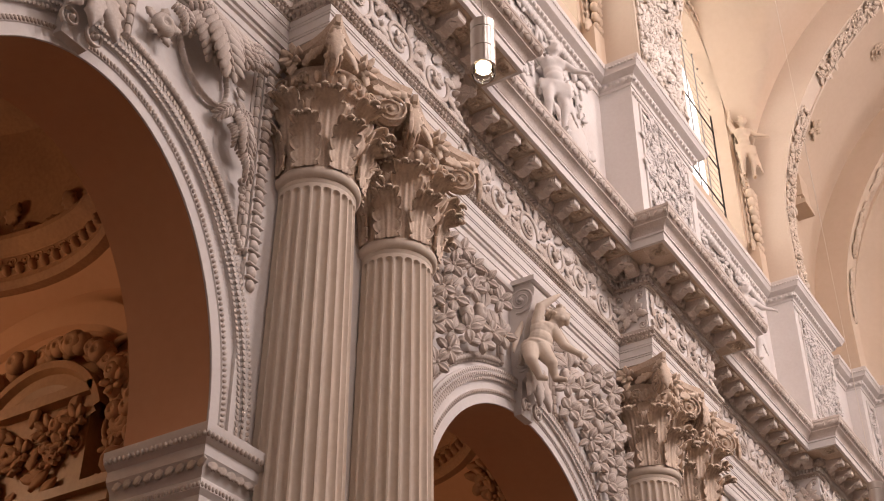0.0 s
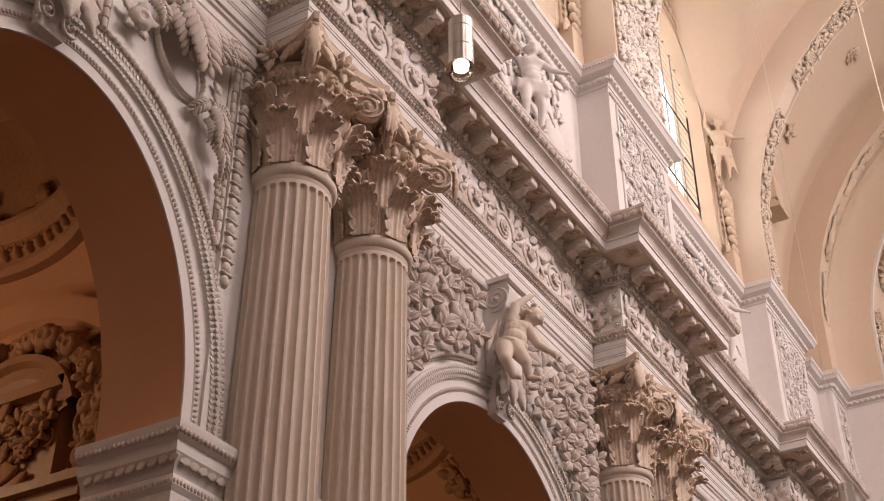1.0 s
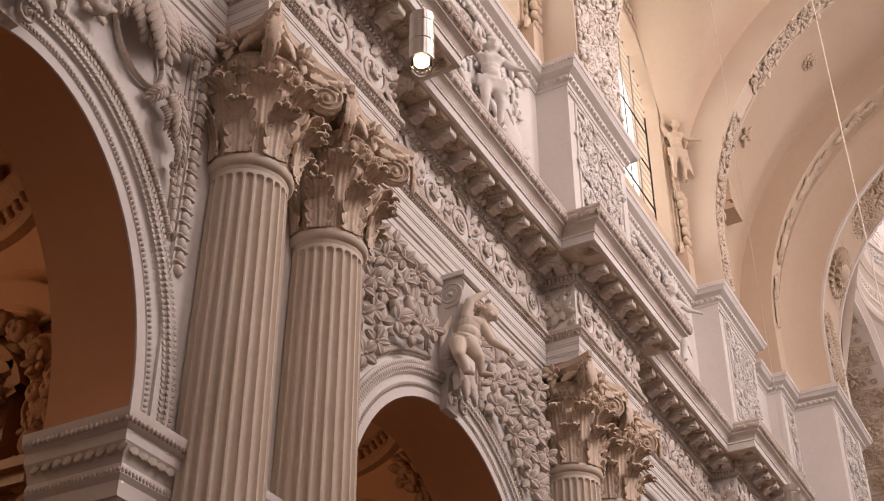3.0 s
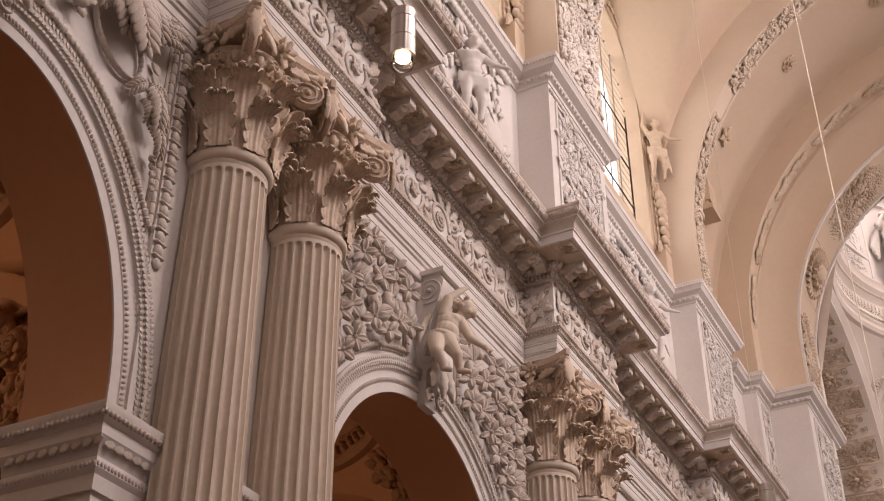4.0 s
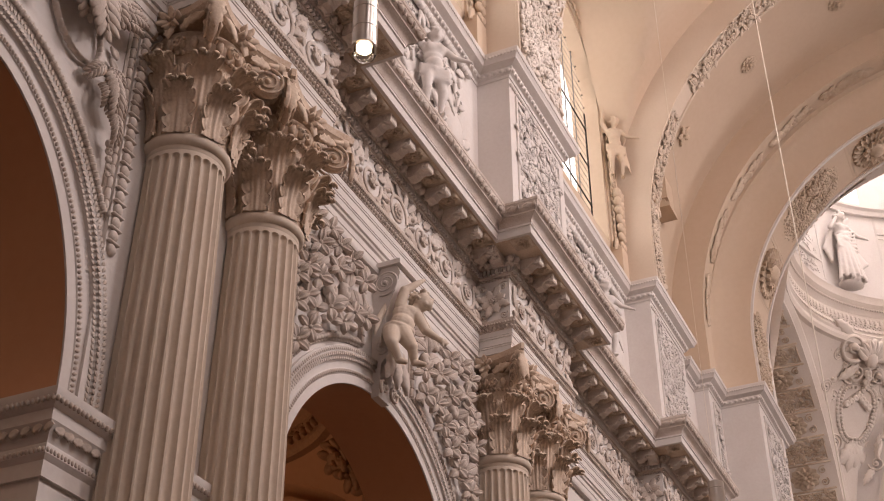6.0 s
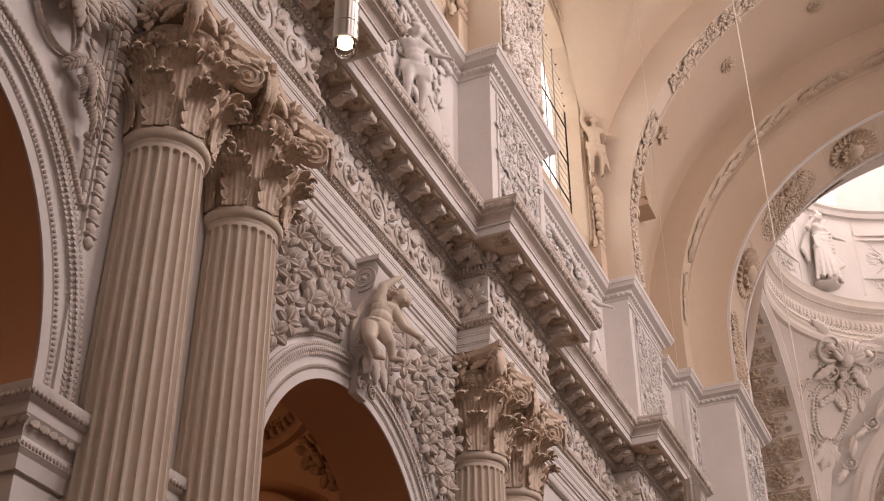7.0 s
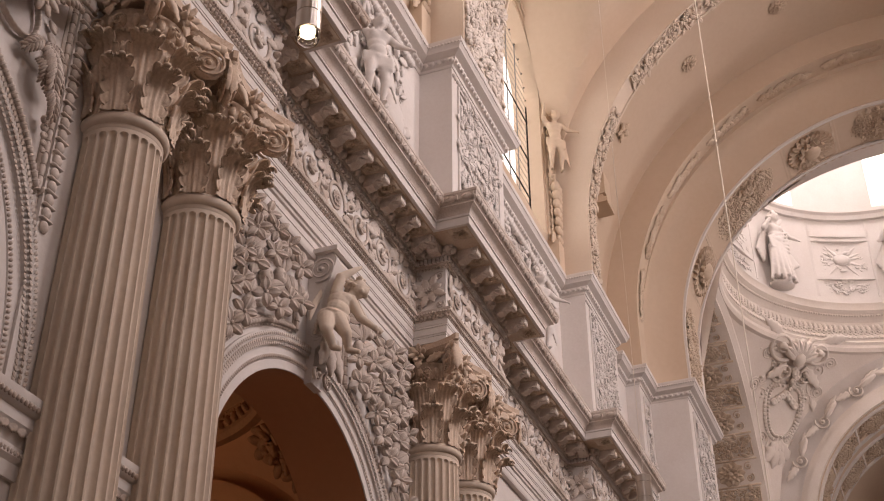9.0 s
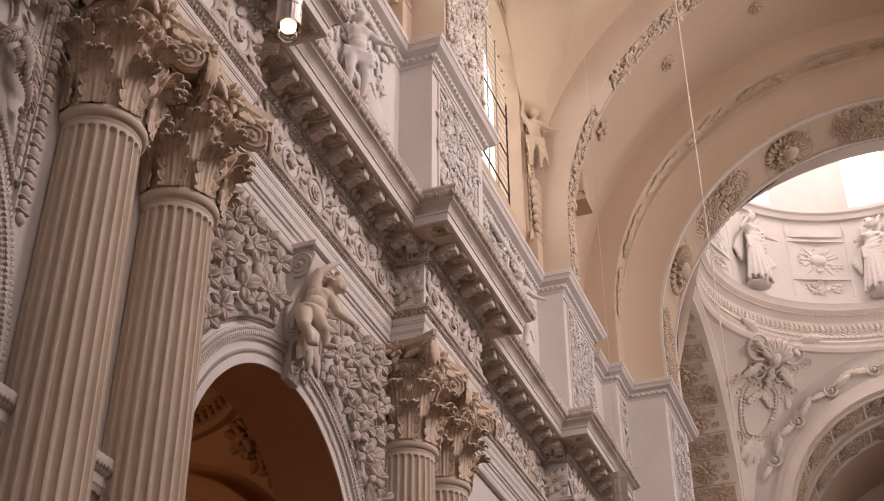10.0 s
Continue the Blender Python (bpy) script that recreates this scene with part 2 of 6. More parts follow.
def make_oval_leaf():
    """A smooth pointed leaf with a midrib, along +x, 1 long."""
    bm = bmesh.new()
    rows = []
    for i in range(7):
        s = i / 6
        w = 0.25 * math.sin(math.pi * s ** 0.85) + 0.012
        h = 0.16 + 0.14 * math.sin(math.pi * 0.8 * s)
        rows.append([bm.verts.new((s, q * w, z)) for q, z in ((-0.8, h * 0.2), (-1, h * 0.8), (-0.4, h * 1.1), (0, h * 0.85), (0.4, h * 1.1), (1, h * 0.8), (0.8, h * 0.2))])
    for a, b in zip(rows, rows[1:]):
        for k in range(6):
            bm.faces.new((a[k], b[k], b[k + 1], a[k + 1]))
    return template(bm)


def make_bloom(n=5):
    """An open flower of broad creased petals round a small eye, 1 in radius."""
    bm = bmesh.new()
    for k in range(n):
        ang = 2 * math.pi * k / n
        c, s_, lift = math.cos(ang), math.sin(ang), 0.16 * (k % 2)
        rows = []
        for i in range(7):
            t = i / 6
            r = 0.14 + 0.86 * t
            w = 1.42 / n * math.sin(math.pi * (0.10 + 0.87 * t)) ** 0.7 + 0.01
            h = 0.34 + lift + 0.24 * math.sin(math.pi * 0.85 * t)
            row = []
            for q, z in ((-0.86, 0.0), (-1, h * 0.72), (-0.55, h), (0, h * 0.90), (0.55, h), (1, h * 0.74), (0.86, 0.0)):
                row.append(bm.verts.new((c * r - s_ * q * w, s_ * r + c * q * w, z)))
            rows.append(row)
        for a, b in zip(rows, rows[1:]):
            for j in range(6):
                bm.faces.new((a[j], b[j], b[j + 1], a[j + 1]))
        bm.faces.new(rows[-1])
    blob(bm, (0, 0, 0.42), (0.15, 0.15, 0.2))
    return template(bm)


def make_broad_leaf():
    """A broad pointed leaf with a sunk midrib and a thick rim, along +x, 1 long."""
    bm = bmesh.new()
    rows = []
    for i in range(9):
        t = i / 8
        w = 0.40 * math.sin(math.pi * (0.06 + 0.92 * t ** 0.9)) ** 0.85 + 0.01
        h = 0.20 + 0.22 * math.sin(math.pi * 0.8 * t)
        rows.append([bm.verts.new((t, q * w, z)) for q, z in ((-0.9, 0.0), (-1, h * 0.8), (-0.5, h * 1.05), (-0.1, h * 0.95), (0, h * 0.78), (0.1, h * 0.95), (0.5, h * 1.05), (1, h * 0.8), (0.9, 0.0))])
    for a, b in zip(rows, rows[1:]):
        for k in range(8):
            bm.faces.new((a[k], b[k], b[k + 1], a[k + 1]))
    bm.faces.new(rows[-1])
    return template(bm)


def make_rosette(n=10):
    """A round rosette of two rings of petals."""
    bm = bmesh.new()
    for i in range(n):
        make_petal(bm, 2 * math.pi * i / n, 0.3, 1.0, 0.34, 0.22)
    for i in range(6):
        make_petal(bm, 2 * math.pi * (i + 0.5) / 6, 0.1, 0.55, 0.30, 0.45)
    bmesh.ops.create_uvsphere(bm, u_segments=8, v_segments=5, radius=0.2, matrix=Matrix.Translation((0, 0, 0.34)))
    return template(bm)


def make_scroll(turns=1.6, n=30, r0=1.0, r1=0.14, thick=0.16, sides=6):
    """A tapered spiral stem, starting at (1, 0) and winding inwards."""
    bm = bmesh.new()
    rings = []
    for i in range(n):
        t = i / (n - 1)
        a, r = 2 * math.pi * turns * t, r0 * (1 - t) ** 1.1 + r1 * t
        th = thick * (1 - 0.45 * t)
        c, s = math.cos(a), math.sin(a)
        rings.append([bm.verts.new((c * (r + th * math.cos(q)), s * (r + th * math.cos(q)), 0.06 + 1.15 * th * math.sin(q))) for q in (2 * math.pi * k / sides for k in range(sides))])
    for a, b in zip(rings, rings[1:]):
        for k in range(sides):
            bm.faces.new((a[k], b[k], b[(k + 1) % sides], a[(k + 1) % sides]))
    bmesh.ops.create_uvsphere(bm, u_segments=8, v_segments=5, radius=r1 * 1.9, matrix=Matrix.Translation((0, 0, 0.1)))
    return template(bm)


def make_blob(seg=8, rings=5):
    bm = bmesh.new()
    bmesh.ops.create_uvsphere(bm, u_segments=seg, v_segments=rings, radius=1)
    return template(bm)


def make_block():
    bm = bmesh.new()
    box(bm, -0.5, -0.5, -0.5, 0.5, 0.5, 0.5)
    return template(bm)


def make_fruit():
    """A fruit with a calyx: a lump with a dimple and a ring."""
    bm = bmesh.new()
    lathe(bm, [(0.3, -0.5), (0.85, -0.1), (1.0, 0.25), (0.85, 0.6), (0.5, 0.8), (0.34, 0.78), (0.26, 0.62), (0.12, 0.66)], 10)
    return template(bm)


def make_acanthus(h, w, out, n=40, m=25):
    """A capital leaf: grows up along +z from the origin, its back to +y; lobed sides, veins, and a scalloped tip that rolls out towards -y."""
    bm = bmesh.new()
    grids = []
    for side in (0, 1):
        rows = []
        for i in range(n):
            s = i / (n - 1)
            if s < 0.6:
                q = s / 0.6
                z, y = h * 0.86 * q, -0.03 - 0.20 * out * q ** 3
            else:
                q = (s - 0.6) / 0.4 * 2.75
                z, y = h * 0.86 + 0.27 * out * math.sin(q), -0.03 - 0.20 * out - 0.30 * out * (1 - math.cos(q))
            row = []
            for j in range(m):
                u = 2 * j / (m - 1) - 1
                au = abs(u)
                beat = (5.0 * s + 0.5 * au) % 1.0
                lobe = math.sqrt(max(0.0, 1 - (2 * beat - 1) ** 2))
                ww = w * (0.80 + 0.20 * math.sin(math.pi * s)) * (1 - 0.52 * (1 - lobe) * au ** 1.5)
                if s > 0.82:
                    ww *= math.sqrt(max(0.0, 1 - ((s - 0.82) / 0.19) ** 2))
                vein = 0.009 * math.cos(u * math.pi * 6) * min(1.0, 0.4 + s)
                eye = -0.075 * (1 - lobe) ** 2 * math.exp(-((au - 0.72) / 0.16) ** 2)
                cup = -0.055 * au ** 2 * lobe * (0.4 + s) - 0.020 * math.exp(-60 * u * u)
                tip = 0.06 * abs(math.cos(u * math.pi * 3.5)) * max(0.0, (s - 0.7) / 0.3)
                row.append(bm.verts.new((ww * u, y + cup - vein - eye + (0.028 if side else 0), z + tip - 0.06 * h * au ** 2 * (1 - lobe))))
            rows.append(row)
        grids.append(rows)
        for a, b in zip(rows, rows[1:]):
            for j in range(m - 1):
                bm.faces.new((a[j], b[j], b[j + 1], a[j + 1]) if side else (a[j], a[j + 1], b[j + 1], b[j]))
    f, g = grids
    for i in range(n - 1):
        for j in (0, m - 1):
            bm.faces.new((f[i][j], f[i + 1][j], g[i + 1][j], g[i][j]))
    for j in range(m - 1):
        bm.faces.new((f[-1][j], f[-1][j + 1], g[-1][j + 1], g[-1][j]))
    return template(bm)


def make_frond(pairs=8, seg=8, rings=5, fat=1.0):
    """A leaf spray of rounded overlapping lobes along +x, 1 long, arched."""
    bm = bmesh.new()
    for k in range(pairs):
        t = (k + 0.4) / pairs
        size = (0.62 + 0.55 * math.sin(math.pi * (0.15 + 0.7 * t))) * 0.15 * fat
        lift = 0.10 + 0.20 * math.sin(math.pi * t)
        for s in (-1, 1):
            turn = Matrix.Rotation(s * (1.2 - 0.5 * t), 3, "Z") @ Matrix.Rotation(0.35, 3, "Y")
            blob(bm, (t * 0.9 + 0.04, s * size * 0.72, lift), (size, size * 0.40, 0.075), turn, seg, rings)
        blob(bm, (t * 0.92, 0, lift + 0.015), (0.10, 0.028, 0.05), None, 6, 4)
    blob(bm, (0.97, 0, 0.12), (0.10, 0.06, 0.05), Matrix.Rotation(0.5, 3, "Y"), seg, rings)
    return template(bm)


LEAF, LEAF_LONG, FLOWER, FLOWER6, ROSETTE = make_leaf(), make_leaf(4, 0.22, 13), make_flower(5), make_flower(6, 0.17), make_rosette()
SCROLL, SCROLL_TIGHT, EGG, BLOCK, FRUIT = make_scroll(1.6, 30, 1.0, 0.14, 0.13), make_scroll(2.6, 52, 1.0, 0.1, 0.085), make_blob(), make_block(), make_fruit()
PLAIN_LEAF, BROAD_LEAF, BLOOM, BLOOM4 = make_oval_leaf(), make_broad_leaf(), make_bloom(5), make_bloom(4)
LUMP = make_blob(14, 9)
FROND, SPRIG = make_frond(8, 8, 5, 1.12), make_frond(5, 6, 4, 1.35)
rnd = random.Random(7)


def foliage(w, h, count, size, inside=None, kinds=(0.55, 0.2, 0.1, 0.15), z=0.0, leaf=None):
    """Crowded flowers, leaves, fruit and scrolls over a w x h panel (centred), as items."""
    out, tries, spots = [], 0, []
    while len(out) < count and tries < count * 30:
        tries += 1
        x, y = rnd.uniform(-w / 2, w / 2), rnd.uniform(-h / 2, h / 2)
        if inside and not inside(x, y):
            continue
        if any((x - a) ** 2 + (y - b) ** 2 < (size * 0.42) ** 2 for a, b in spots):
            continue
        spots.append((x, y))
        k, s, a = rnd.random(), size * rnd.uniform(0.75, 1.25), rnd.uniform(0, 6.28)
        if k < kinds[0]:
            out.append((LEAF if rnd.random() < 0.45 else leaf or PLAIN_LEAF, put(x, y, z + rnd.uniform(0, size * 0.15), a, s * 1.15, s * 1.1, s)))
        elif k < kinds[0] + kinds[1]:
            out.append((FLOWER if rnd.random() < 0.6 else FLOWER6, put(x, y, z + rnd.uniform(0.05, 0.2) * size, a, s * 0.62, s * 0.62, s * 0.8)))
        elif k < kinds[0] + kinds[1] + kinds[2]:
            out.append((FRUIT, put(x, y, z + size * 0.1, a, s * 0.36)))
        else:
            out.append((SCROLL, put(x, y, z, a, s * 0.42 * rnd.choice((1, 1)), s * 0.42 * rnd.choice((-1, 1)), s * 0.6)))
    return out


def place_all(items, m):
    return [(t, m @ k) for t, k in items]


def relief(name, items, mat, parent, label="", smooth=True):
    """Small carving that nobody could count, as one part."""
    return tagged(part(name, joined_mesh(name, mat, items, smooth), None, parent, label), kind="stuff")


def rinceau(length, h, cell=None, depth=0.11):
    """A running acanthus scroll along +x from 0, h high, centred on y = 0."""
    n = max(1, round(length / (cell or h * 1.12)))
    c, out = length / n, []
    for i in range(n):
        x, up = (i + 0.5) * c, 1 if i % 2 else -1
        r = h * 0.40
        out.append((SCROLL, put(x, 0, 0, -0.5 * up + rnd.uniform(-0.3, 0.3), r, r * up, depth * 1.5)))
        out.append((FLOWER if i % 3 else ROSETTE, put(x, 0, 0.02, rnd.uniform(0, 6), r * 0.42, r * 0.42, depth)))
        for k in range(9):
            a = 2 * math.pi * k / 9 + rnd.uniform(-0.25, 0.25)
            q = r * rnd.uniform(0.85, 1.05)
            out.append((LEAF, put(x + q * math.cos(a), q * math.sin(a), 0.0, a + up * rnd.uniform(0.5, 1.2), h * rnd.uniform(0.26, 0.36), h * 0.32, depth * 2.2)))
        for s in (-1, 1):
            for k in range(3):
                out.append((LEAF_LONG, put(x + c * 0.42, s * h * rnd.uniform(0.1, 0.32), 0.0, s * rnd.uniform(0.2, 1.4), h * 0.36, h * 0.28, depth * 2.0)))
            out.append((EGG, put(x + c * 0.5, s * h * 0.12, 0.03, 0, h * 0.06, h * 0.06, depth * 0.7)))
    return out


def runs(path):
    """Straight stretches of a level path: start, way, length, outward."""
    for a, b in zip(path, path[1:]):
        d = Vector((b[0] - a[0], b[1] - a[1], 0))
        w = d.normalized()
        yield Vector((a[0], a[1], 0)), w, d.length, Vector((w.y, -w.x, 0))


def offset_path(path, d):
    out, n = [], len(path)
    ways = [(Vector(path[i + 1]) - Vector(path[i])).normalized() for i in range(n - 1)]
    outs = [Vector((w.y, -w.x)) for w in ways]
    for i, p in enumerate(path):
        a, b = outs[max(i - 1, 0)], outs[min(i, n - 2)]
        m = (a + b) / (1 + a.dot(b))
        out.append((p[0] + m.x * d, p[1] + m.y * d))
    return out


def beads(path, d, z, step, tpl, size, x0=2.0, lean=0.0, jitter=0.0):
    """Pieces set at even steps along a moulding that stands out by d."""
    out = []
    for a, w, length, o in runs(offset_path(path, d)):
        n = max(1, round(length / step))
        for i in range(n):
            p = a + w * (length * (i + 0.5) / n)
            if p.x < x0:
                continue
            m = on((p.x, p.y, z), w, o)
            out.append((tpl, m @ Matrix.Rotation(lean, 4, "X") @ Matrix.Diagonal((*size, 1))))
    return out


def figure(name, lumps, mat, m, voxel=0.035):
    """A stucco figure as one plain fused shape; lumps: (place, size, turn)."""
    items = [(LUMP, Matrix.Translation(p) @ Euler([radians(a) for a in r]).to_matrix().to_4x4() @ Matrix.Diagonal((*s, 1))) for p, s, r in lumps]
    ob = part(name, joined_mesh(name, mat, items), None, at=m)
    mod = ob.modifiers.new("fuse", "REMESH")
    mod.mode, mod.voxel_size, mod.use_smooth_shade = "VOXEL", voxel, True
    sm = ob.modifiers.new("soften", "SMOOTH")
    sm.factor, sm.iterations = 0.5, 1
    return ob


def limb(p, q, r0, r1, n=10):
    """Round lumps from p to q, tapering, for an arm or leg."""
    out = []
    for i in range(n):
        t = i / (n - 1)
        r = r0 + (r1 - r0) * t
        out.append((tuple(a + (b - a) * t for a, b in zip(p, q)), (r, r, r), (0, 0, 0)))
    return out


# leaning trunk, bent head with curls, one arm raised, one reaching down
CHERUB = [((-0.22, 0.0, 0.60), (0.19, 0.15, 0.19), (0, 14, 0)), ((-0.16, -0.05, 0.66), (0.13, 0.11, 0.10), (0, 10, 0)), ((-0.26, -0.02, 0.44), (0.185, 0.165, 0.17), (0, 14, 0)), ((-0.22, -0.08, 0.42), (0.13, 0.11, 0.13), (0, 0, 0)),
          ((-0.36, 0.0, 0.30), (0.20, 0.18, 0.15), (0, 10, 0)), ((-0.30, -0.12, 0.33), (0.20, 0.08, 0.05), (0, 12, 0)),
          ((0.05, -0.06, 0.88), (0.135, 0.14, 0.155), (0, 20, 0)), ((0.10, -0.15, 0.83), (0.075, 0.055, 0.075), (0, 0, 0)), ((0.14, -0.10, 0.79), (0.055, 0.055, 0.05), (0, 0, 0)), ((0.16, -0.165, 0.85), (0.022, 0.03, 0.035), (0, 0, 0)), ((0.05, -0.17, 0.80), (0.045, 0.04, 0.045), (0, 0, 0)), ((0.13, -0.16, 0.90), (0.07, 0.03, 0.022), (0, 0, 0))]
CHERUB += limb((-0.08, -0.02, 0.72), (0.0, -0.04, 0.80), 0.085, 0.08, 3)
CHERUB += limb((-0.30, -0.02, 0.74), (-0.25, -0.06, 1.00), 0.092, 0.075) + limb((-0.25, -0.06, 1.00), (-0.02, -0.08, 1.20), 0.072, 0.045) + limb((-0.02, -0.08, 1.20), (0.06, -0.08, 1.26), 0.045, 0.03, 3)
CHERUB += limb((-0.06, -0.06, 0.66), (0.06, -0.14, 0.36), 0.085, 0.07) + limb((0.06, -0.14, 0.36), (0.28, -0.20, 0.22), 0.068, 0.042) + limb((0.28, -0.20, 0.22), (0.36, -0.21, 0.17), 0.05, 0.03, 3)
CHERUB += [((0.34 + 0.035 * math.cos(k), -0.22, 0.20 + 0.05 * math.sin(k) - 0.02 * k), (0.045, 0.016, 0.014), (0, 30 + 16 * k, 0)) for k in range(4)]
CHERUB += limb((-0.28, -0.08, 0.26), (-0.19, -0.22, -0.02), 0.14, 0.09) + limb((-0.19, -0.22, -0.02), (-0.12, -0.16, -0.22), 0.085, 0.055) + limb((-0.12, -0.17, -0.24), (0.0, -0.24, -0.27), 0.055, 0.04, 4)
CHERUB += limb((-0.44, -0.06, 0.22), (-0.50, -0.2, -0.02), 0.14, 0.095) + limb((-0.50, -0.2, -0.02), (-0.36, -0.14, -0.22), 0.09, 0.055) + limb((-0.36, -0.14, -0.24), (-0.28, -0.2, -0.28), 0.055, 0.04, 4)
CURLS = random.Random(21)
for k in range(46):
    az, up = CURLS.uniform(0, 6.28), CURLS.uniform(-0.35, 1.0)
    d = Vector((math.cos(az) * math.sqrt(1 - up * up), math.sin(az) * math.sqrt(1 - up * up), up))
    if d.dot(Vector((0.6, -0.75, -0.3)).normalized()) < 0.42:
        r = CURLS.uniform(0.028, 0.05)
        CHERUB.append(((0.04 + d.x * 0.165, -0.05 + d.y * 0.165, 0.90 + d.z * 0.165), (r, r, r * 0.8), (0, 0, 0)))
# wings: rows of narrow feathers behind the shoulders
CHERUB += [((-0.42 - 0.035 * k, 0.14, 0.86 - 0.085 * k), (0.035, 0.03, 0.26 - 0.012 * k), (0, 22 - 3 * k, 0)) for k in range(6)]
CHERUB += [((0.14 + 0.03 * k, 0.06, 0.62 - 0.03 * k), (0.032, 0.028, 0.19 - 0.02 * k), (0, -12 - 4 * k, 0)) for k in range(4)]
def curls(place, r, count, front, seed):
    """Locks of hair round a head, leaving the face free."""
    pick, out = random.Random(seed), []
    for k in range(count):
        az, up = pick.uniform(0, 6.28), pick.uniform(-0.3, 1.0)
        d = Vector((math.cos(az) * math.sqrt(1 - up * up), math.sin(az) * math.sqrt(1 - up * up), up))
        if d.dot(Vector(front).normalized()) < 0.45:
            q = pick.uniform(0.026, 0.045)
            out.append((tuple(Vector(place) + d * r), (q, q, q * 0.85), (0, 0, 0)))
    return out


# upright boy: one arm raised, one held out, a cloth round the hips
TRUNK = [((0, 0, 1.30), (0.215, 0.15, 0.17), (0, 4, 0)), ((0, -0.01, 1.13), (0.175, 0.135, 0.16), (0, 0, 0)), ((0.01, -0.04, 0.97), (0.17, 0.14, 0.14), (0, 0, 0)), ((-0.09, -0.11, 1.34), (0.095, 0.05, 0.07), (0, 0, 0)), ((0.09, -0.11, 1.33), (0.095, 0.05, 0.07), (0, 0, 0)),
         ((0.0, 0.0, 0.82), (0.20, 0.16, 0.14), (0, 0, 0)), ((0.04, -0.03, 1.66), (0.11, 0.125, 0.145), (0, 8, 0)), ((0.05, -0.11, 1.58), (0.06, 0.05, 0.05), (0, 0, 0)), ((0.05, -0.165, 1.65), (0.02, 0.03, 0.035), (0, 0, 0)), ((0.05, -0.14, 1.71), (0.075, 0.03, 0.02), (0, 0, 0))]
TRUNK += limb((0.0, 0.0, 1.42), (0.03, -0.02, 1.56), 0.075, 0.065, 4) + curls((0.035, -0.01, 1.69), 0.14, 40, (0.1, -0.9, -0.25), 5)
REACH = limb((0.19, 0.0, 1.38), (0.36, -0.06, 1.19), 0.078, 0.06) + limb((0.36, -0.06, 1.19), (0.58, -0.12, 1.12), 0.058, 0.038) + [((0.64, -0.13, 1.11), (0.055, 0.03, 0.022), (0, 0, 0)), ((0.66, -0.12, 1.08), (0.05, 0.014, 0.014), (0, 20, 0))]
RAISED = limb((-0.19, 0.0, 1.40), (-0.31, -0.04, 1.62), 0.078, 0.064) + limb((-0.31, -0.04, 1.62), (-0.27, -0.07, 1.92), 0.06, 0.042) + [((-0.26, -0.08, 1.99), (0.04, 0.04, 0.055), (0, 0, 0))]
STANDING = TRUNK + REACH + RAISED
STANDING += limb((-0.10, -0.02, 0.78), (-0.13, -0.12, 0.38), 0.125, 0.08) + limb((-0.13, -0.12, 0.38), (-0.13, -0.02, -0.02), 0.082, 0.05) + limb((-0.13, -0.04, -0.06), (-0.14, -0.17, -0.09), 0.05, 0.035, 4)
STANDING += limb((0.11, -0.02, 0.78), (0.16, -0.05, 0.38), 0.125, 0.08) + limb((0.16, -0.05, 0.38), (0.15, 0.06, -0.02), 0.082, 0.05) + limb((0.15, 0.04, -0.06), (0.17, -0.09, -0.09), 0.05, 0.035, 4)
STANDING += [p for k in range(5) for p in limb((-0.24, -0.08, 0.90 - 0.05 * k), (0.24, -0.12, 0.78 - 0.055 * k), 0.034, 0.04, 12)]
STANDING += [p for k in range(4) for p in limb((0.20 + 0.03 * k, -0.06 + 0.05 * k, 0.80), (0.27 + 0.05 * k, 0.0 + 0.05 * k, 0.30 - 0.06 * k), 0.035, 0.028, 12)]
STANDING += [p for k in range(3) for p in limb((-0.34 - 0.05 * k, 0.08, 1.95 + 0.03 * k), (-0.30 - 0.05 * k, 0.10, 1.2 - 0.08 * k), 0.03, 0.045, 14)]
# robed figure: long falling folds, a sash across the body, a cloak behind
DRAPED = TRUNK + REACH + limb((-0.19, 0.0, 1.40), (-0.36, -0.10, 1.24), 0.085, 0.065) + limb((-0.36, -0.10, 1.24), (-0.20, -0.16, 1.50), 0.06, 0.045)
DRAPED += [((0.0, 0.0, 0.45), (0.22, 0.15, 0.55), (0, 0, 0))]
DRAPED += [p for k in range(11) for p in limb((-0.20 + 0.042 * k, -0.10 - 0.05 * math.sin(math.pi * k / 10), 0.92 - 0.02 * k), (-0.36 + 0.064 * k + 0.05 * (k % 2), -0.12 - 0.12 * math.sin(math.pi * k / 10) - 0.05 * (k % 2), -0.18 + 0.05 * (k % 3)), 0.030, 0.048, 20)]
DRAPED += [p for k in range(6) for p in limb((-0.25, -0.10 - 0.01 * k, 1.02 - 0.06 * k), (0.27, -0.14, 1.22 - 0.11 * k), 0.030, 0.034, 16)]
DRAPED += [p for k in range(5) for p in limb((0.20 + 0.03 * k, 0.02 + 0.03 * k, 1.30 - 0.06 * k), (0.34 + 0.07 * k, 0.05, 0.30 + 0.05 * k), 0.04, 0.05, 18)]
DRAPED += [p for k in range(4) for p in limb((-0.24 - 0.03 * k, 0.04, 1.28 - 0.05 * k), (-0.36 - 0.05 * k, 0.06, 0.4 + 0.1 * k), 0.04, 0.05, 16)]
DRAPED += [((0.0, 0.0, -0.22), (0.34, 0.22, 0.07), (0, 0, 0)), ((0.20, 0.10, 1.74), (0.07, 0.03, 0.30), (0, 24, 0)), ((0.28, 0.10, 1.62), (0.06, 0.03, 0.28), (0, 34, 0))]

# ---- large structure ----
bm = bmesh.new()
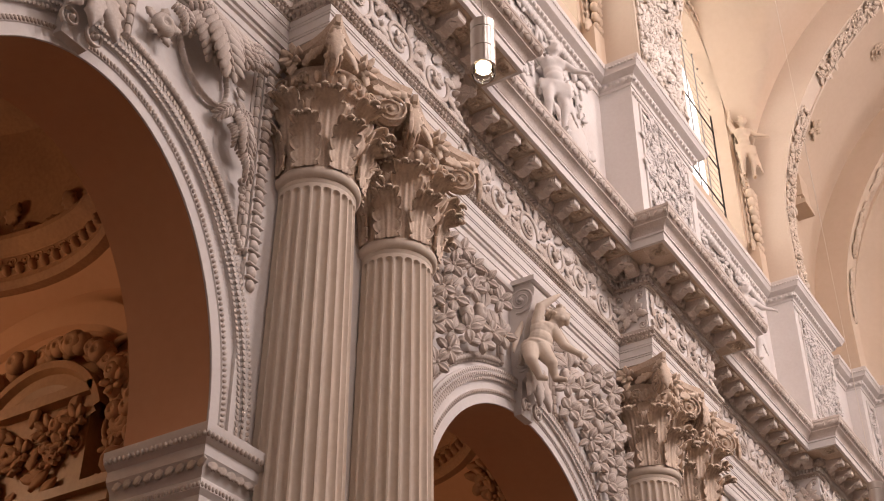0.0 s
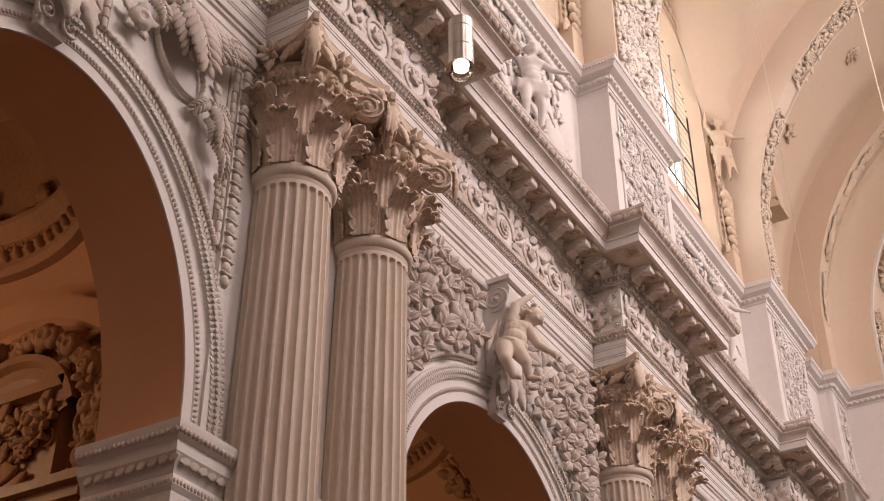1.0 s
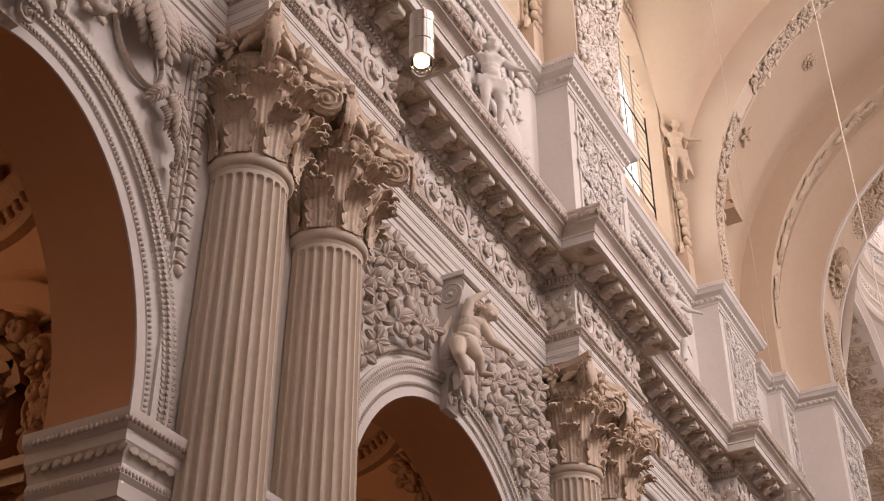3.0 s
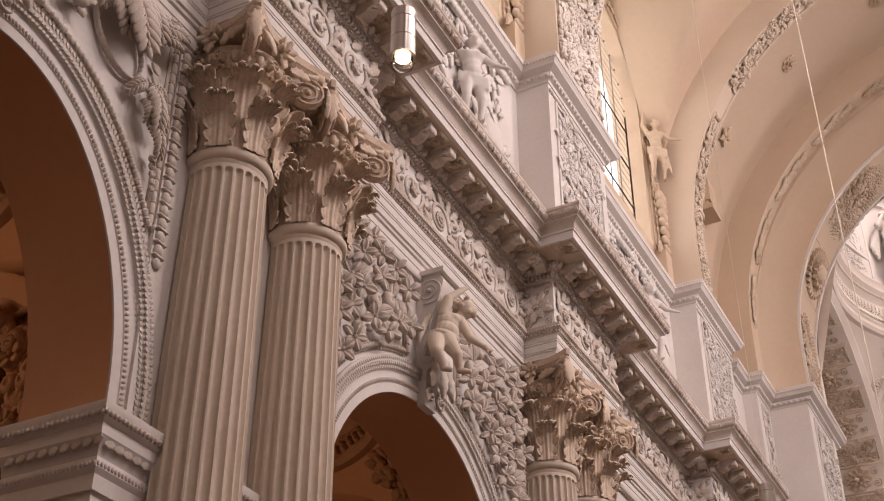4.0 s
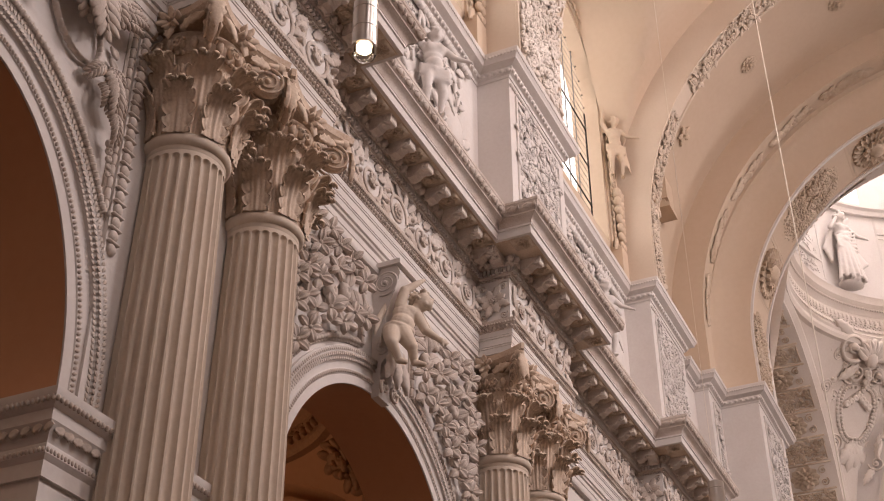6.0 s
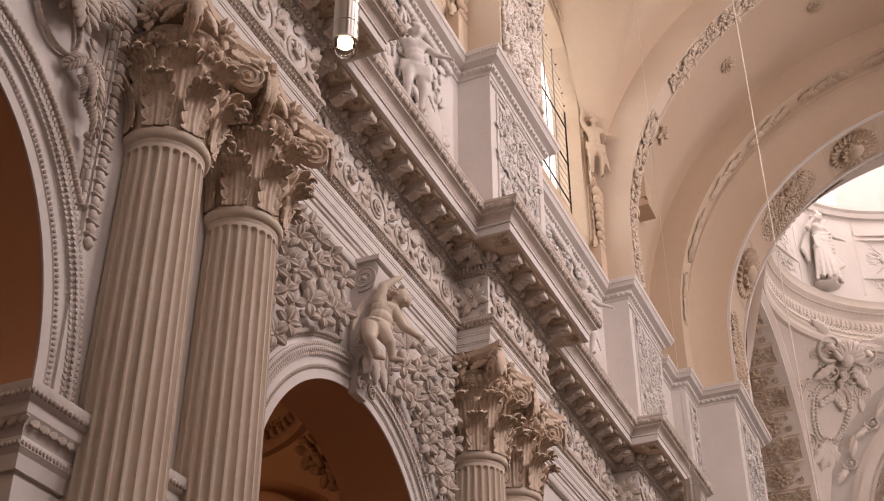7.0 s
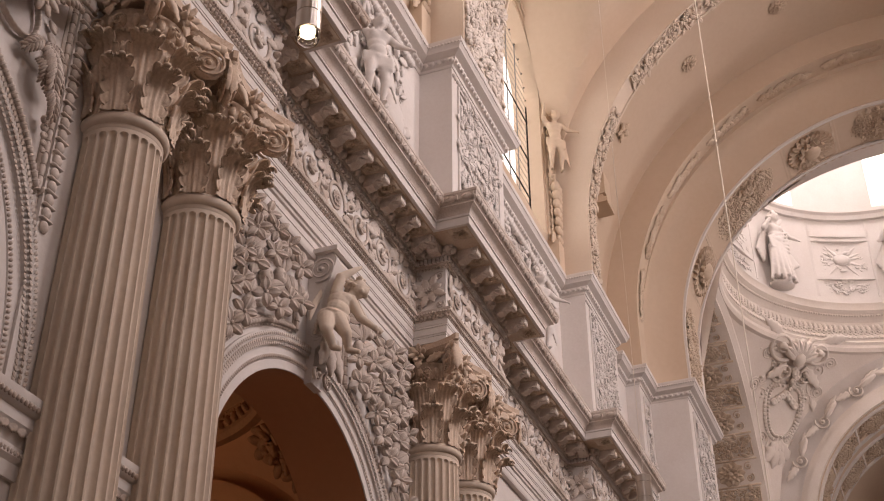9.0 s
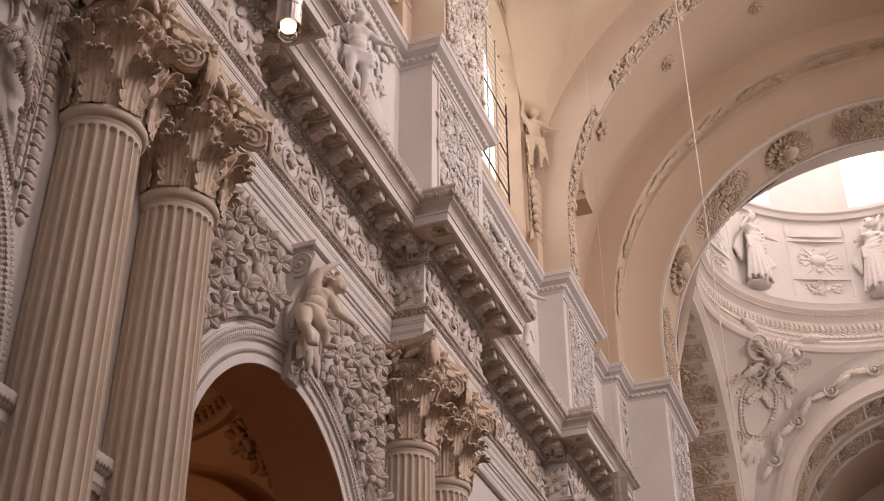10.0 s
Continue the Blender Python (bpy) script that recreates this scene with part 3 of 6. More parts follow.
# Floor out of view, dark as if full of pews, limits bounce onto undersides.
box(bm, -16, -14, -0.3, 80, 22, 0)
structure("floor", bm, STONE, "dark unseen floor of the church nave", "floor")

bm = bmesh.new()
wall_with_arches(bm, WALL, WALL + 1.1, -14, 34.0, 0, 14.4, ARCHES, 0)
wall_nave = structure("wall_north", bm, WHITE, "white stucco nave wall pierced by round arches", "wall", None)

path = entablature_path(FRONT, BACK, HALF)
bm = bmesh.new()
sweep(bm, path, [(-0.6, 12.49), (0.0, 12.49), (0.0, 12.60), (0.012, 12.605), (0.012, 12.63), (0.025, 12.64), (0.025, 12.76), (0.04, 12.77), (0.04, 12.80), (0.05, 12.805), (0.05, 12.90), (-0.6, 12.90)])
entablature = structure("entablature", bm, WHITE, "white stucco entablature breaking forward over the column pairs", "entablature", 30)
for nm, prof, mat in (
    ("taenia", [(-0.3, 12.90), (0.06, 12.90), (0.07, 12.95), (0.11, 12.97), (0.14, 13.03), (0.14, 13.07), (-0.3, 13.07)], CARVED),
    ("frieze", [(-0.6, 13.07), (0.0, 13.07), (0.0, 14.0), (-0.6, 14.0)], WHITE),
    ("bed_moulding", [(-0.3, 14.0), (0.05, 14.0), (0.05, 14.045), (0.07, 14.05), (0.07, 14.15), (0.14, 14.16), (0.20, 14.28), (0.22, 14.30), (-0.3, 14.30)], CARVED),
    # thin sheet under the corona; its tan paints in warm light from below
    ("soffit", [(0.21, 14.30), (0.21, 14.294), (0.66, 14.294), (0.66, 14.30)], GARLAND),
    ("corona", [(-0.3, 14.30), (0.72, 14.30), (0.72, 14.45), (0.745, 14.46), (0.745, 14.50), (-0.3, 14.50)], WHITE),
    ("cymatium", [(-0.3, 14.50), (0.75, 14.50), (0.76, 14.54), (0.80, 14.59), (0.86, 14.62), (0.875, 14.63), (0.875, 14.655), (0.93, 14.70), (0.955, 14.80), (0.965, 14.81), (0.965, 14.86), (-0.3, 14.86)], CARVED),
):
    bm = bmesh.new()
    sweep(bm, path, prof)
    part(nm, bm, mat, entablature, smooth=30)
# small carving on the mouldings
relief("taenia_carving", beads(path, 0.085, 12.94, 0.075, EGG, (0.028, 0.035, 0.03)) + beads(path, 0.135, 13.0, 0.05, EGG, (0.02, 0.026, 0.02)), CARVED, entablature)
relief("dentil_row", beads(path, 0.085, 14.10, 0.082, BLOCK, (0.05, 0.095, 0.07), lean=0.0), WHITE, entablature, smooth=False)
relief("egg_row", beads(path, 0.19, 14.23, 0.17, EGG, (0.062, 0.085, 0.06), lean=0.6) + beads(offset_path(path, 0), 0.19, 14.225, 0.17, BLOCK, (0.16, 0.02, 0.05), lean=0.6), CARVED, entablature)
relief("frieze_bead", beads(path, 0.02, 13.985, 0.06, EGG, (0.024, 0.024, 0.03)) + beads(path, 0.02, 13.09, 0.06, EGG, (0.024, 0.024, 0.03)), CARVED, entablature)
ROLL = []
for a, w, length, o in runs(offset_path(path, 0.925)):
    n = max(1, round(length / 0.30))
    for i in range(n):
        p = a + w * (length * (i + 0.5) / n)
        if p.x > 2:
            m = on((p.x, p.y, 14.73), w, (o + Vector((0, 0, -0.35))))
            ROLL += [(EGG, m @ Matrix.Diagonal((0.12, 0.062, 0.036, 1))), (EGG, m @ put(0.13, 0, 0, 0, 0.016, 0.07, 0.042)), (EGG, m @ put(0.105, 0, 0, 0, 0.010, 0.066, 0.04)), (EGG, m @ put(-0.03, 0.02, 0.02, 0.5, 0.06, 0.014, 0.022))]
relief("cymatium_carving", ROLL, CARVED, entablature)
SCROLLS = []
for a, w, length, o in runs(path):
    if a.x + w.x * length < 2:
        continue
    if length < 1:
        m = on((a.x + w.x * length / 2, a.y + w.y * length / 2, 13.53), w, o)
        SCROLLS += place_all([(ROSETTE, put(0, 0, 0, 0, 0.14, 0.14, 0.16))] + [(LEAF_LONG, put(0, 0, 0, k * math.pi / 4 + 0.4, 0.36 if k % 2 else 0.27, 0.3, 0.22)) for k in range(8)] + [(SCROLL, put(sx * 0.2, sy * 0.3, 0, 0.8, 0.09 * sx, 0.09 * sy, 0.12)) for sx in (-1, 1) for sy in (-1, 1)], m)
    else:
        SCROLLS += place_all(rinceau(length - 0.1, 0.84, 0.86), on(a + w * 0.05 + Vector((0, 0, 13.53)), w, o))
relief("frieze_scroll", SCROLLS, CARVED, entablature, "stucco acanthus scrolls with flowers")

# modillions and soffit rosettes, each a piece
bm = bmesh.new()
prof = [(0.0, 0.0), (0.0, -0.21), (0.06, -0.22), (0.14, -0.20), (0.20, -0.14), (0.25, -0.12), (0.30, -0.145), (0.36, -0.14), (0.375, -0.12), (0.375, -0.02), (0.39, -0.015), (0.39, 0.0)]
for x in (-0.10, 0.10):
    bm.faces.new([bm.verts.new((x, q, z)) for q, z in prof])
bm.verts.ensure_lookup_table()
k = len(prof)
for j in range(k):
    bm.faces.new((bm.verts[j], bm.verts[(j + 1) % k], bm.verts[k + (j + 1) % k], bm.verts[k + j]))
v, f = template(bm)
MODILLION = joined_mesh("modillion", CARVED, [((v, f), Matrix()), (LEAF, Matrix(((0, 0.24, 0, 0), (0.30, 0, 0, 0.03), (0, 0, -0.16, -0.12), (0, 0, 0, 1)))), (SCROLL, on((0.10, 0.30, -0.08), (0, 1, 0), (1, 0, 0)) @ put(0, 0, 0, 0, 0.06, 0.06, 0.05)), (SCROLL, on((-0.10, 0.30, -0.08), (0, -1, 0), (-1, 0, 0)) @ put(0, 0, 0, 0, 0.06, 0.06, 0.05))], False)
SOFFIT_ROSE = joined_mesh("soffit_rosette", GARLAND, [(ROSETTE, Matrix(((0.15, 0, 0, 0), (0, 0.15, 0, 0), (0, 0, -0.15, 0), (0, 0, 0, 1)))), (BLOCK, put(0, 0, 0.01, 0, 0.36, 0.36, 0.03))], True)
MPATH = offset_path(path, 0.22)
for a, w, length, o in runs(MPATH):
    proud = abs(a.y - (FRONT - 0.22)) < 0.01 and abs(w.x) > 0.5
    n = max(1, round(length / (0.61 if proud else 0.69)))
    for i in range(n):
        for half, me in ((0.0, MODILLION), (0.5, SOFFIT_ROSE)):
            if half and i == n - 1:
                continue
            p = a + w * (length * (i + 0.5 + half) / n)
            if p.x < 6.0 or p.x > 31:
                continue
            m = Matrix((w, o, (0, 0, 1))).transposed().to_4x4()
            m.translation = (p.x + o.x * (0.23 if half else 0), p.y + o.y * (0.23 if half else 0), 14.293)
            part("soffit_rosette" if half else "modillion", me, None, entablature, at=m)
for c in PAIR:
    for s in (-1, 1):
        part("soffit_rosette", SOFFIT_ROSE, None, entablature, at=Matrix.Translation((c + s * (HALF + 0.46), FRONT - 0.46, 14.293)))

# impost mouldings behind and beside the columns
IMPOST = [(-0.05, 6.35), (0.04, 6.35), (0.05, 6.50), (0.09, 6.55), (0.09, 6.62), (0.07, 6.66), (0.10, 6.76), (0.16, 6.84), (0.16, 6.95), (0.20, 6.98), (0.24, 7.06), (0.24, 7.13), (-0.05, 7.13)]
pier_sides = [(ARCHES[0][0] + ARCHES[0][2], ARCHES[1][0] - ARCHES[1][2]), (ARCHES[1][0] + ARCHES[1][2], ARCHES[2][0] - ARCHES[2][2])]
for x0, x1 in pier_sides:
    bm = bmesh.new()
    p = [(x0, WALL + 1.1), (x0, WALL), (x1, WALL), (x1, WALL + 1.1)]
    sweep(bm, p, IMPOST)
    imp = part("impost", bm, WHITE, wall_nave, "moulded white impost", 30)
    relief("impost_carving", beads(p, 0.12, 6.79, 0.13, LEAF, (0.13, 0.2, 0.12)) + beads(p, 0.225, 7.02, 0.06, EGG, (0.024, 0.035, 0.025)) + beads(p, 0.09, 6.585, 0.05, EGG, (0.02, 0.03, 0.02)), CARVED, imp)

# ochre soffits of the arches, a skin 4 mm proud of the wall's own opening
for cx, cz, a, b in ARCHES:
    bm = bmesh.new()
    line = [(cx + a - 0.004, 7.13)] + arch_points(cx, cz, a - 0.004, b - 0.004, 40) + [(cx - a + 0.004, 7.13)]
    f, g = [bm.verts.new((x, WALL + 0.012, z)) for x, z in line], [bm.verts.new((x, WALL + 1.1, z)) for x, z in line]
    for i in range(len(line) - 1):
        bm.faces.new((f[i], f[i + 1], g[i + 1], g[i]))
    part("arch_soffit", bm, OCHRE, wall_nave, "dark ochre arch soffit")


def ellipse_band(bm, cx, cz, a, b, prof, foot, y0, n=48):
    """A moulding round an arch; prof: (outwards from the opening, out of the wall)."""
    rings = []
    pts = [(cx + a, foot, 1, 0)]
    for i in range(n + 1):
        t = math.pi * i / n
        nx, nz = math.cos(t) / a, math.sin(t) / b
        q = math.hypot(nx, nz)
        pts.append((cx + a * math.cos(t), cz + b * math.sin(t), nx / q, nz / q))
    pts.append((cx - a, foot, -1, 0))
    for x, z, nx, nz in pts:
        rings.append([bm.verts.new((x + nx * d, y0 - o, z + nz * d)) for d, o in prof])
    k = len(prof)
    for p, q in zip(rings, rings[1:]):
        for j in range(k):
            bm.faces.new((p[j], q[j], q[(j + 1) % k], p[(j + 1) % k]))
    return pts


def along_ellipse(cx, cz, a, b, d, out, step, tpl, size, foot, y0, turn=0.0):
    items = []
    n = int(math.pi * (a + b) / 2 / step)
    spots = []
    for i in range(n + 1):
        t = math.pi * i / n
        nx, nz = math.cos(t) / a, math.sin(t) / b
        q = math.hypot(nx, nz)
        spots.append((cx + a * math.cos(t) + nx / q * d, cz + b * math.sin(t) + nz / q * d, nx / q, nz / q))
    for s in (-1, 1):
        z = cz - step
        while z > foot:
            spots.append((cx + s * (a + d), z, s, 0))
            z -= step
    for x, z, nx, nz in spots:
        u = Vector((-nz, 0, nx))
        items.append((tpl, on((x, y0 - out, z), u, (0, -1, 0)) @ Matrix.Rotation(turn, 4, "Z") @ Matrix.Diagonal((*size, 1))))
    return items


for i, (cx, cz, a, b) in enumerate(ARCHES):
    bm = bmesh.new()
    ellipse_band(bm, cx, cz, a, b, [(0.0, -0.05), (0.0, 0.01), (0.13, 0.01), (0.14, 0.025), (0.20, 0.03), (0.21, 0.02), (0.33, 0.02), (0.35, 0.05), (0.44, 0.09), (0.47, 0.09), (0.47, 0.05), (0.52, 0.05), (0.52, -0.05)], 7.13, WALL)
    av = part("archivolt", bm, WHITE, wall_nave, "moulded archivolt with carved bands", 30)
    rows_ = [(0.365, 0.062, 0.9), (0.395, 0.074, -0.9), (0.425, 0.086, 0.9), (0.452, 0.094, -0.9)]
    relief("archivolt_carving", along_ellipse(cx, cz, a, b, 0.17, 0.03, 0.05, EGG, (0.021, 0.034, 0.02), 7.15, WALL, 0.5)
           + [p for d, o, turn in rows_ for p in along_ellipse(cx, cz, a, b, d, o, 0.052, LEAF, (0.065, 0.075, 0.04), 7.15, WALL, turn)], CARVED, av)


# ---- spandrel panels ----
def spandrel(cx, cz, a, b, side, x_out, z_top, seed, bold=False):
    """The carved field between archivolt, column and architrave: frame and foliage."""
    rnd.seed(seed)
    gap = 0.66
    x_in = cx + side * (0.22 if bold else 1.0 if side > 0 else 0.62)

    def above(x, z, g):
        t = (x - cx) / (a + g)
        return abs(t) >= 1 or z > cz + (b + g) * math.sqrt(1 - t * t)
    sp = tagged(empty("spandrel_panel"), "carved stucco spandrel panel with flowers and leaves", "relief panel")
    # frame: a bead round the field
    items = []
    zlow = cz + 0.45 * b
    n = 60
    arc = [(cx + side * (a + gap) * math.sin(math.pi / 2 * i / n), cz + (b + gap) * math.cos(math.pi / 2 * i / n)) for i in range(n + 1)]
    arc = [p for p in arc if p[1] < z_top and (p[0] - x_in) * side > 0 and (x_out - p[0]) * side > 0]
    corner = [(x_in, z_top), (x_out, z_top)]
    loop = [arc[0]] + arc + [(x_out, arc[-1][1])] + [(x_out, z_top), (x_in, z_top), (x_in, arc[0][1])]
    for (xa, za), (xb, zb) in zip(loop, loop[1:]):
        d = math.hypot(xb - xa, zb - za)
        if d < 1e-4:
            continue
        m = max(1, round(d / 0.15))
        u = Vector((xb - xa, 0, zb - za))
        items.append((BLOCK, on(((xa + xb) / 2, WALL - 0.015, (za + zb) / 2), u, (0, -1, 0)) @ Matrix.Diagonal((d + 0.01, 0.14, 0.03, 1))))
        for i in range(m):
            t = (i + 0.5) / m
            f = on((xa + (xb - xa) * t, WALL - 0.04, za + (zb - za) * t), u, (0, -1, 0))
            items += [(EGG, f @ Matrix.Diagonal((min(0.10, d * 0.75), 0.040, 0.036, 1))), (EGG, f @ put(0.07, 0, 0, 0, 0.013, 0.048, 0.044))]
    relief("frame", items, CARVED, sp, "beaded stucco frame")
    zlo = arc[-1][1]
    mx, mz = (x_in + x_out) / 2, (zlo + z_top) / 2
    inside = lambda x, y: above(mx + x, mz + y, gap + 0.12) and abs(x) < abs(x_out - x_in) / 2 - 0.12 and y < (z_top - mz) - 0.12
    face = on((mx, WALL, mz), (1, 0, 0), (0, -1, 0))
    if bold:
        big = [(FRUIT, put(6.70 - mx, 11.26 - mz, 0.05, 0.3, 0.15))] + [(LEAF, put(6.70 - mx + 0.1 * math.cos(q), 11.26 - mz + 0.1 * math.sin(q), 0.04, q, 0.16, 0.2, 0.3)) for q in (0.3, 1.5, 2.8, 4.0, 5.2)]

        def spray(x0, z0, x1, z1, wide, z, tpl=FROND, high=0.42):
            d = math.hypot(x1 - x0, z1 - z0)
            big.append((tpl, put(x0 - mx, z0 - mz, z, math.atan2(z1 - z0, x1 - x0), d * 1.05, d * min(1.0, wide * 1.75), high)))
        for q in ((7.08, 11.76, 7.40, 11.24, 0.62, 0.10), (7.20, 11.84, 7.60, 11.10, 0.50, 0.20), (7.38, 11.90, 7.66, 11.38, 0.62, 0.16), (7.50, 11.92, 7.86, 11.52, 0.66, 0.12), (7.60, 11.92, 7.98, 11.72, 0.80, 0.08),
                  (7.00, 11.86, 7.40, 11.92, 0.8, 0.04), (6.84, 11.70, 7.06, 11.40, 0.7, 0.03), (7.82, 11.74, 8.30, 11.90, 0.42, 0.06), (7.90, 11.66, 8.28, 11.76, 0.42, 0.05), (7.78, 11.82, 8.20, 11.98, 0.40, 0.05)):
            spray(*q)
        for q in ((7.86, 10.96, 7.66, 10.72, 0.7, 0.05), (7.94, 11.00, 8.14, 10.80, 0.6, 0.05), (7.92, 10.92, 8.08, 10.40, 0.42, 0.10), (8.00, 10.78, 8.20, 10.48, 0.5, 0.06), (7.90, 10.76, 7.98, 10.46, 0.6, 0.05), (8.06, 10.50, 8.20, 10.12, 0.40, 0.06)):
            spray(*q)
        big += [(FRUIT, put(8.20 + 0.015 * q - mx, 10.16 - 0.09 * q - mz, 0.03, q, 0.055 - 0.005 * q)) for q in range(5)] + [(PLAIN_LEAF, put(8.12 + 0.02 * q - mx, 11.30 - 0.17 * q - mz, 0.0, 2.4, 0.17, 0.2, 0.16)) for q in range(4)]
        # rolled rim of the hollow, open towards the top
        rim = [(7.42 + 0.50 * math.cos(t) * 0.62 + 0.34 * math.sin(t) * 0.78, 11.34 - 0.50 * math.cos(t) * 0.78 + 0.34 * math.sin(t) * 0.62) for t in (math.pi * (-0.95 + 1.75 * k / 30) for k in range(31))]
        relief("rim", [(EGG, on(((p[0] + q[0]) / 2, WALL - 0.06, (p[1] + q[1]) / 2), (q[0] - p[0], 0, q[1] - p[1]), (0, -1, 0)) @ Matrix.Diagonal((0.075, 0.024, 0.045, 1))) for p, q in zip(rim, rim[1:])], CARVED, sp, "rolled oval rim")
    else:
        big, spots = [], []
        for k in range(2600):
            x, y = rnd.uniform(-1, 1) * abs(x_out - x_in) / 2, rnd.uniform(-1, 1) * (z_top - zlo) / 2
            r = 0.19 if k < 700 else 0.115
            if not inside(x, y) or any(math.hypot(x - p, y - q) < (r + o) * 0.82 for p, q, o in spots):
                continue
            spots.append((x, y, r))
            spin, droop = rnd.uniform(0, 6.28), Matrix.Rotation(radians(rnd.uniform(-48, -22)), 4, "Y") @ Matrix.Rotation(radians(rnd.uniform(-12, 18)), 4, "X")
            if r > 0.15 and rnd.random() < 0.82:
                big.append((BLOOM if rnd.random() < 0.6 else BLOOM4, put(x, y, 0.19) @ droop @ put(0, 0, 0, spin, r * 1.08, r * 1.08, 0.15)))
            elif r > 0.15:
                big.append((FRUIT, put(x, y, 0.07, spin, 0.14)))
            else:
                big.append((BROAD_LEAF, put(x, y, 0.09) @ droop @ put(-0.13 * math.cos(spin), -0.13 * math.sin(spin), 0, spin, 0.28, 0.26, 0.14)))
    if bold:
        big = [(tpl, Matrix.Translation(m.translation + Vector((0, 0, 0.05))) @ Matrix.Rotation(radians(-12), 4, "Y") @ Matrix.Translation(-m.translation) @ m) for tpl, m in big]
    for tpl, m in big:
        part(PIECES[id(tpl)].name.split(".")[0], PIECES[id(tpl)], None, sp, at=face @ m)
    if not bold:
        relief("ground_foliage", place_all(foliage(abs(x_out - x_in), z_top - zlo, 16, 0.2, inside, (0.9, 0.03, 0.04, 0.03), 0.0), face), CARVED, sp)
    return sp


PIECES = {id(t): joined_mesh(nm, CARVED, [(t, Matrix())], all(t is not k for k in (BLOOM, BLOOM4, BROAD_LEAF))) for t, nm in ((LEAF, "leaf"), (BROAD_LEAF, "leaf"), (BLOOM, "flower"), (BLOOM4, "flower"), (PLAIN_LEAF, "leaf"), (FLOWER, "flower"), (FLOWER6, "flower"), (FRUIT, "fruit"), (SCROLL, "scroll"), (ROSETTE, "rosette"), (LEAF_LONG, "leaf"), (FROND, "frond"))}
spandrel(*ARCHES[0], 1, 8.36, 12.0, 3, True)
spandrel(*ARCHES[1], -1, 11.75, 12.0, 4)
spandrel(*ARCHES[1], 1, 17.8, 12.0, 5)

# string mouldings over the arches
for x0, x1 in ((-6, 8.6), (11.6, 17.9), (20.9, 27.2)):
    bm = bmesh.new()
    sweep(bm, [(x0, WALL), (x1, WALL)], [(-0.02, 12.07), (0.10, 12.07), (0.12, 12.10), (0.12, 12.14), (0.09, 12.15), (0.09, 12.25), (0.105, 12.26), (0.105, 12.29), (0.09, 12.30), (0.09, 12.38), (0.125, 12.40), (0.125, 12.44), (0.10, 12.45), (0.10, 12.53), (-0.02, 12.53)])
    part("string_moulding", bm, WHITE, wall_nave)


# ---- keystones ----
def keystone(cx, top, bottom):
    """A scrolled keystone bracket with a leaf below."""
    ob = tagged(empty("keystone"), "scrolled white stucco keystone bracket with acanthus leaf", "keystone")
    bm = bmesh.new()
    prof = [(0.0, top), (0.40, top), (0.46, top - 0.14), (0.42, top - 0.34), (0.30, top - 0.60), (0.22, top - 0.85), (0.24, top - 1.10), (0.32, top - 1.28), (0.30, top - 1.45), (0.16, top - 1.6), (0.12, bottom), (0.0, bottom)]
    for s in (-1, 1):
        bm.faces.new([bm.verts.new((cx + s * (0.25 - 0.04 * (top - z)), WALL - d, z)) for d, z in prof])
    bm.verts.ensure_lookup_table()
    k = len(prof)
    for j in range(k):
        bm.faces.new((bm.verts[j], bm.verts[(j + 1) % k], bm.verts[k + (j + 1) % k], bm.verts[k + j]))
    part("bracket", bm, WHITE, ob, smooth=25)
    for s in (-1, 1):
        for z, d, r in ((top - 0.27, 0.22, 0.225), (top - 1.32, 0.18, 0.14)):
            part("volute", joined_mesh("volute", WHITE, [(SCROLL_TIGHT, on((cx + s * (0.25 - 0.04 * (top - z)), WALL - d, z), (0, -s, 0), (s, 0, 0)) @ put(0, 0, 0, 1.2, r, r * (1 if s < 0 else -1), r * 0.7))]), None, ob)
    part("cap", joined_mesh("cap", WHITE, [(BLOCK, Matrix.Translation((cx, WALL - 0.22, top + 0.03)) @ Matrix.Diagonal((0.62, 0.54, 0.08, 1)))], False), None, ob)
    m = on((cx, WALL - 0.24, top - 1.35), (0, 0, -1), (0, -1, 0))
    relief("acanthus_leaf", [(LEAF_LONG, m @ put(0, q * 0.10, 0.02, q * 0.35, 0.62, 0.42, 0.45)) for q in (-1, 0, 1)] + [(SCROLL, on((cx + s * 0.16, WALL - 0.2, bottom + 0.12), (1, 0, 0), (0, -1, 0)) @ put(0, 0, 0, 2.2 if s > 0 else 1.0, 0.13 * s, 0.13, 0.2)) for s in (-1, 1)]
           + [(LEAF, on((cx + s * 0.2, WALL - 0.2, top - 1.15), (0, 0, -1), (0, -1, 0)) @ put(0, 0, 0, s * 0.6, 0.4, 0.3, 0.4)) for s in (-1, 1)], CARVED, ob)
    return ob


keystone(14.55, 12.16, 10.05)
keystone(5.66, 12.25, 10.2)
tagged(figure("cherub", CHERUB, SHAFT, pose(14.62, 7.24, 10.72, 0, 0, -38) @ Matrix.Scale(1.0, 4), 0.0135), "pale stucco cherub figure seated on the keystone bracket", "statue")


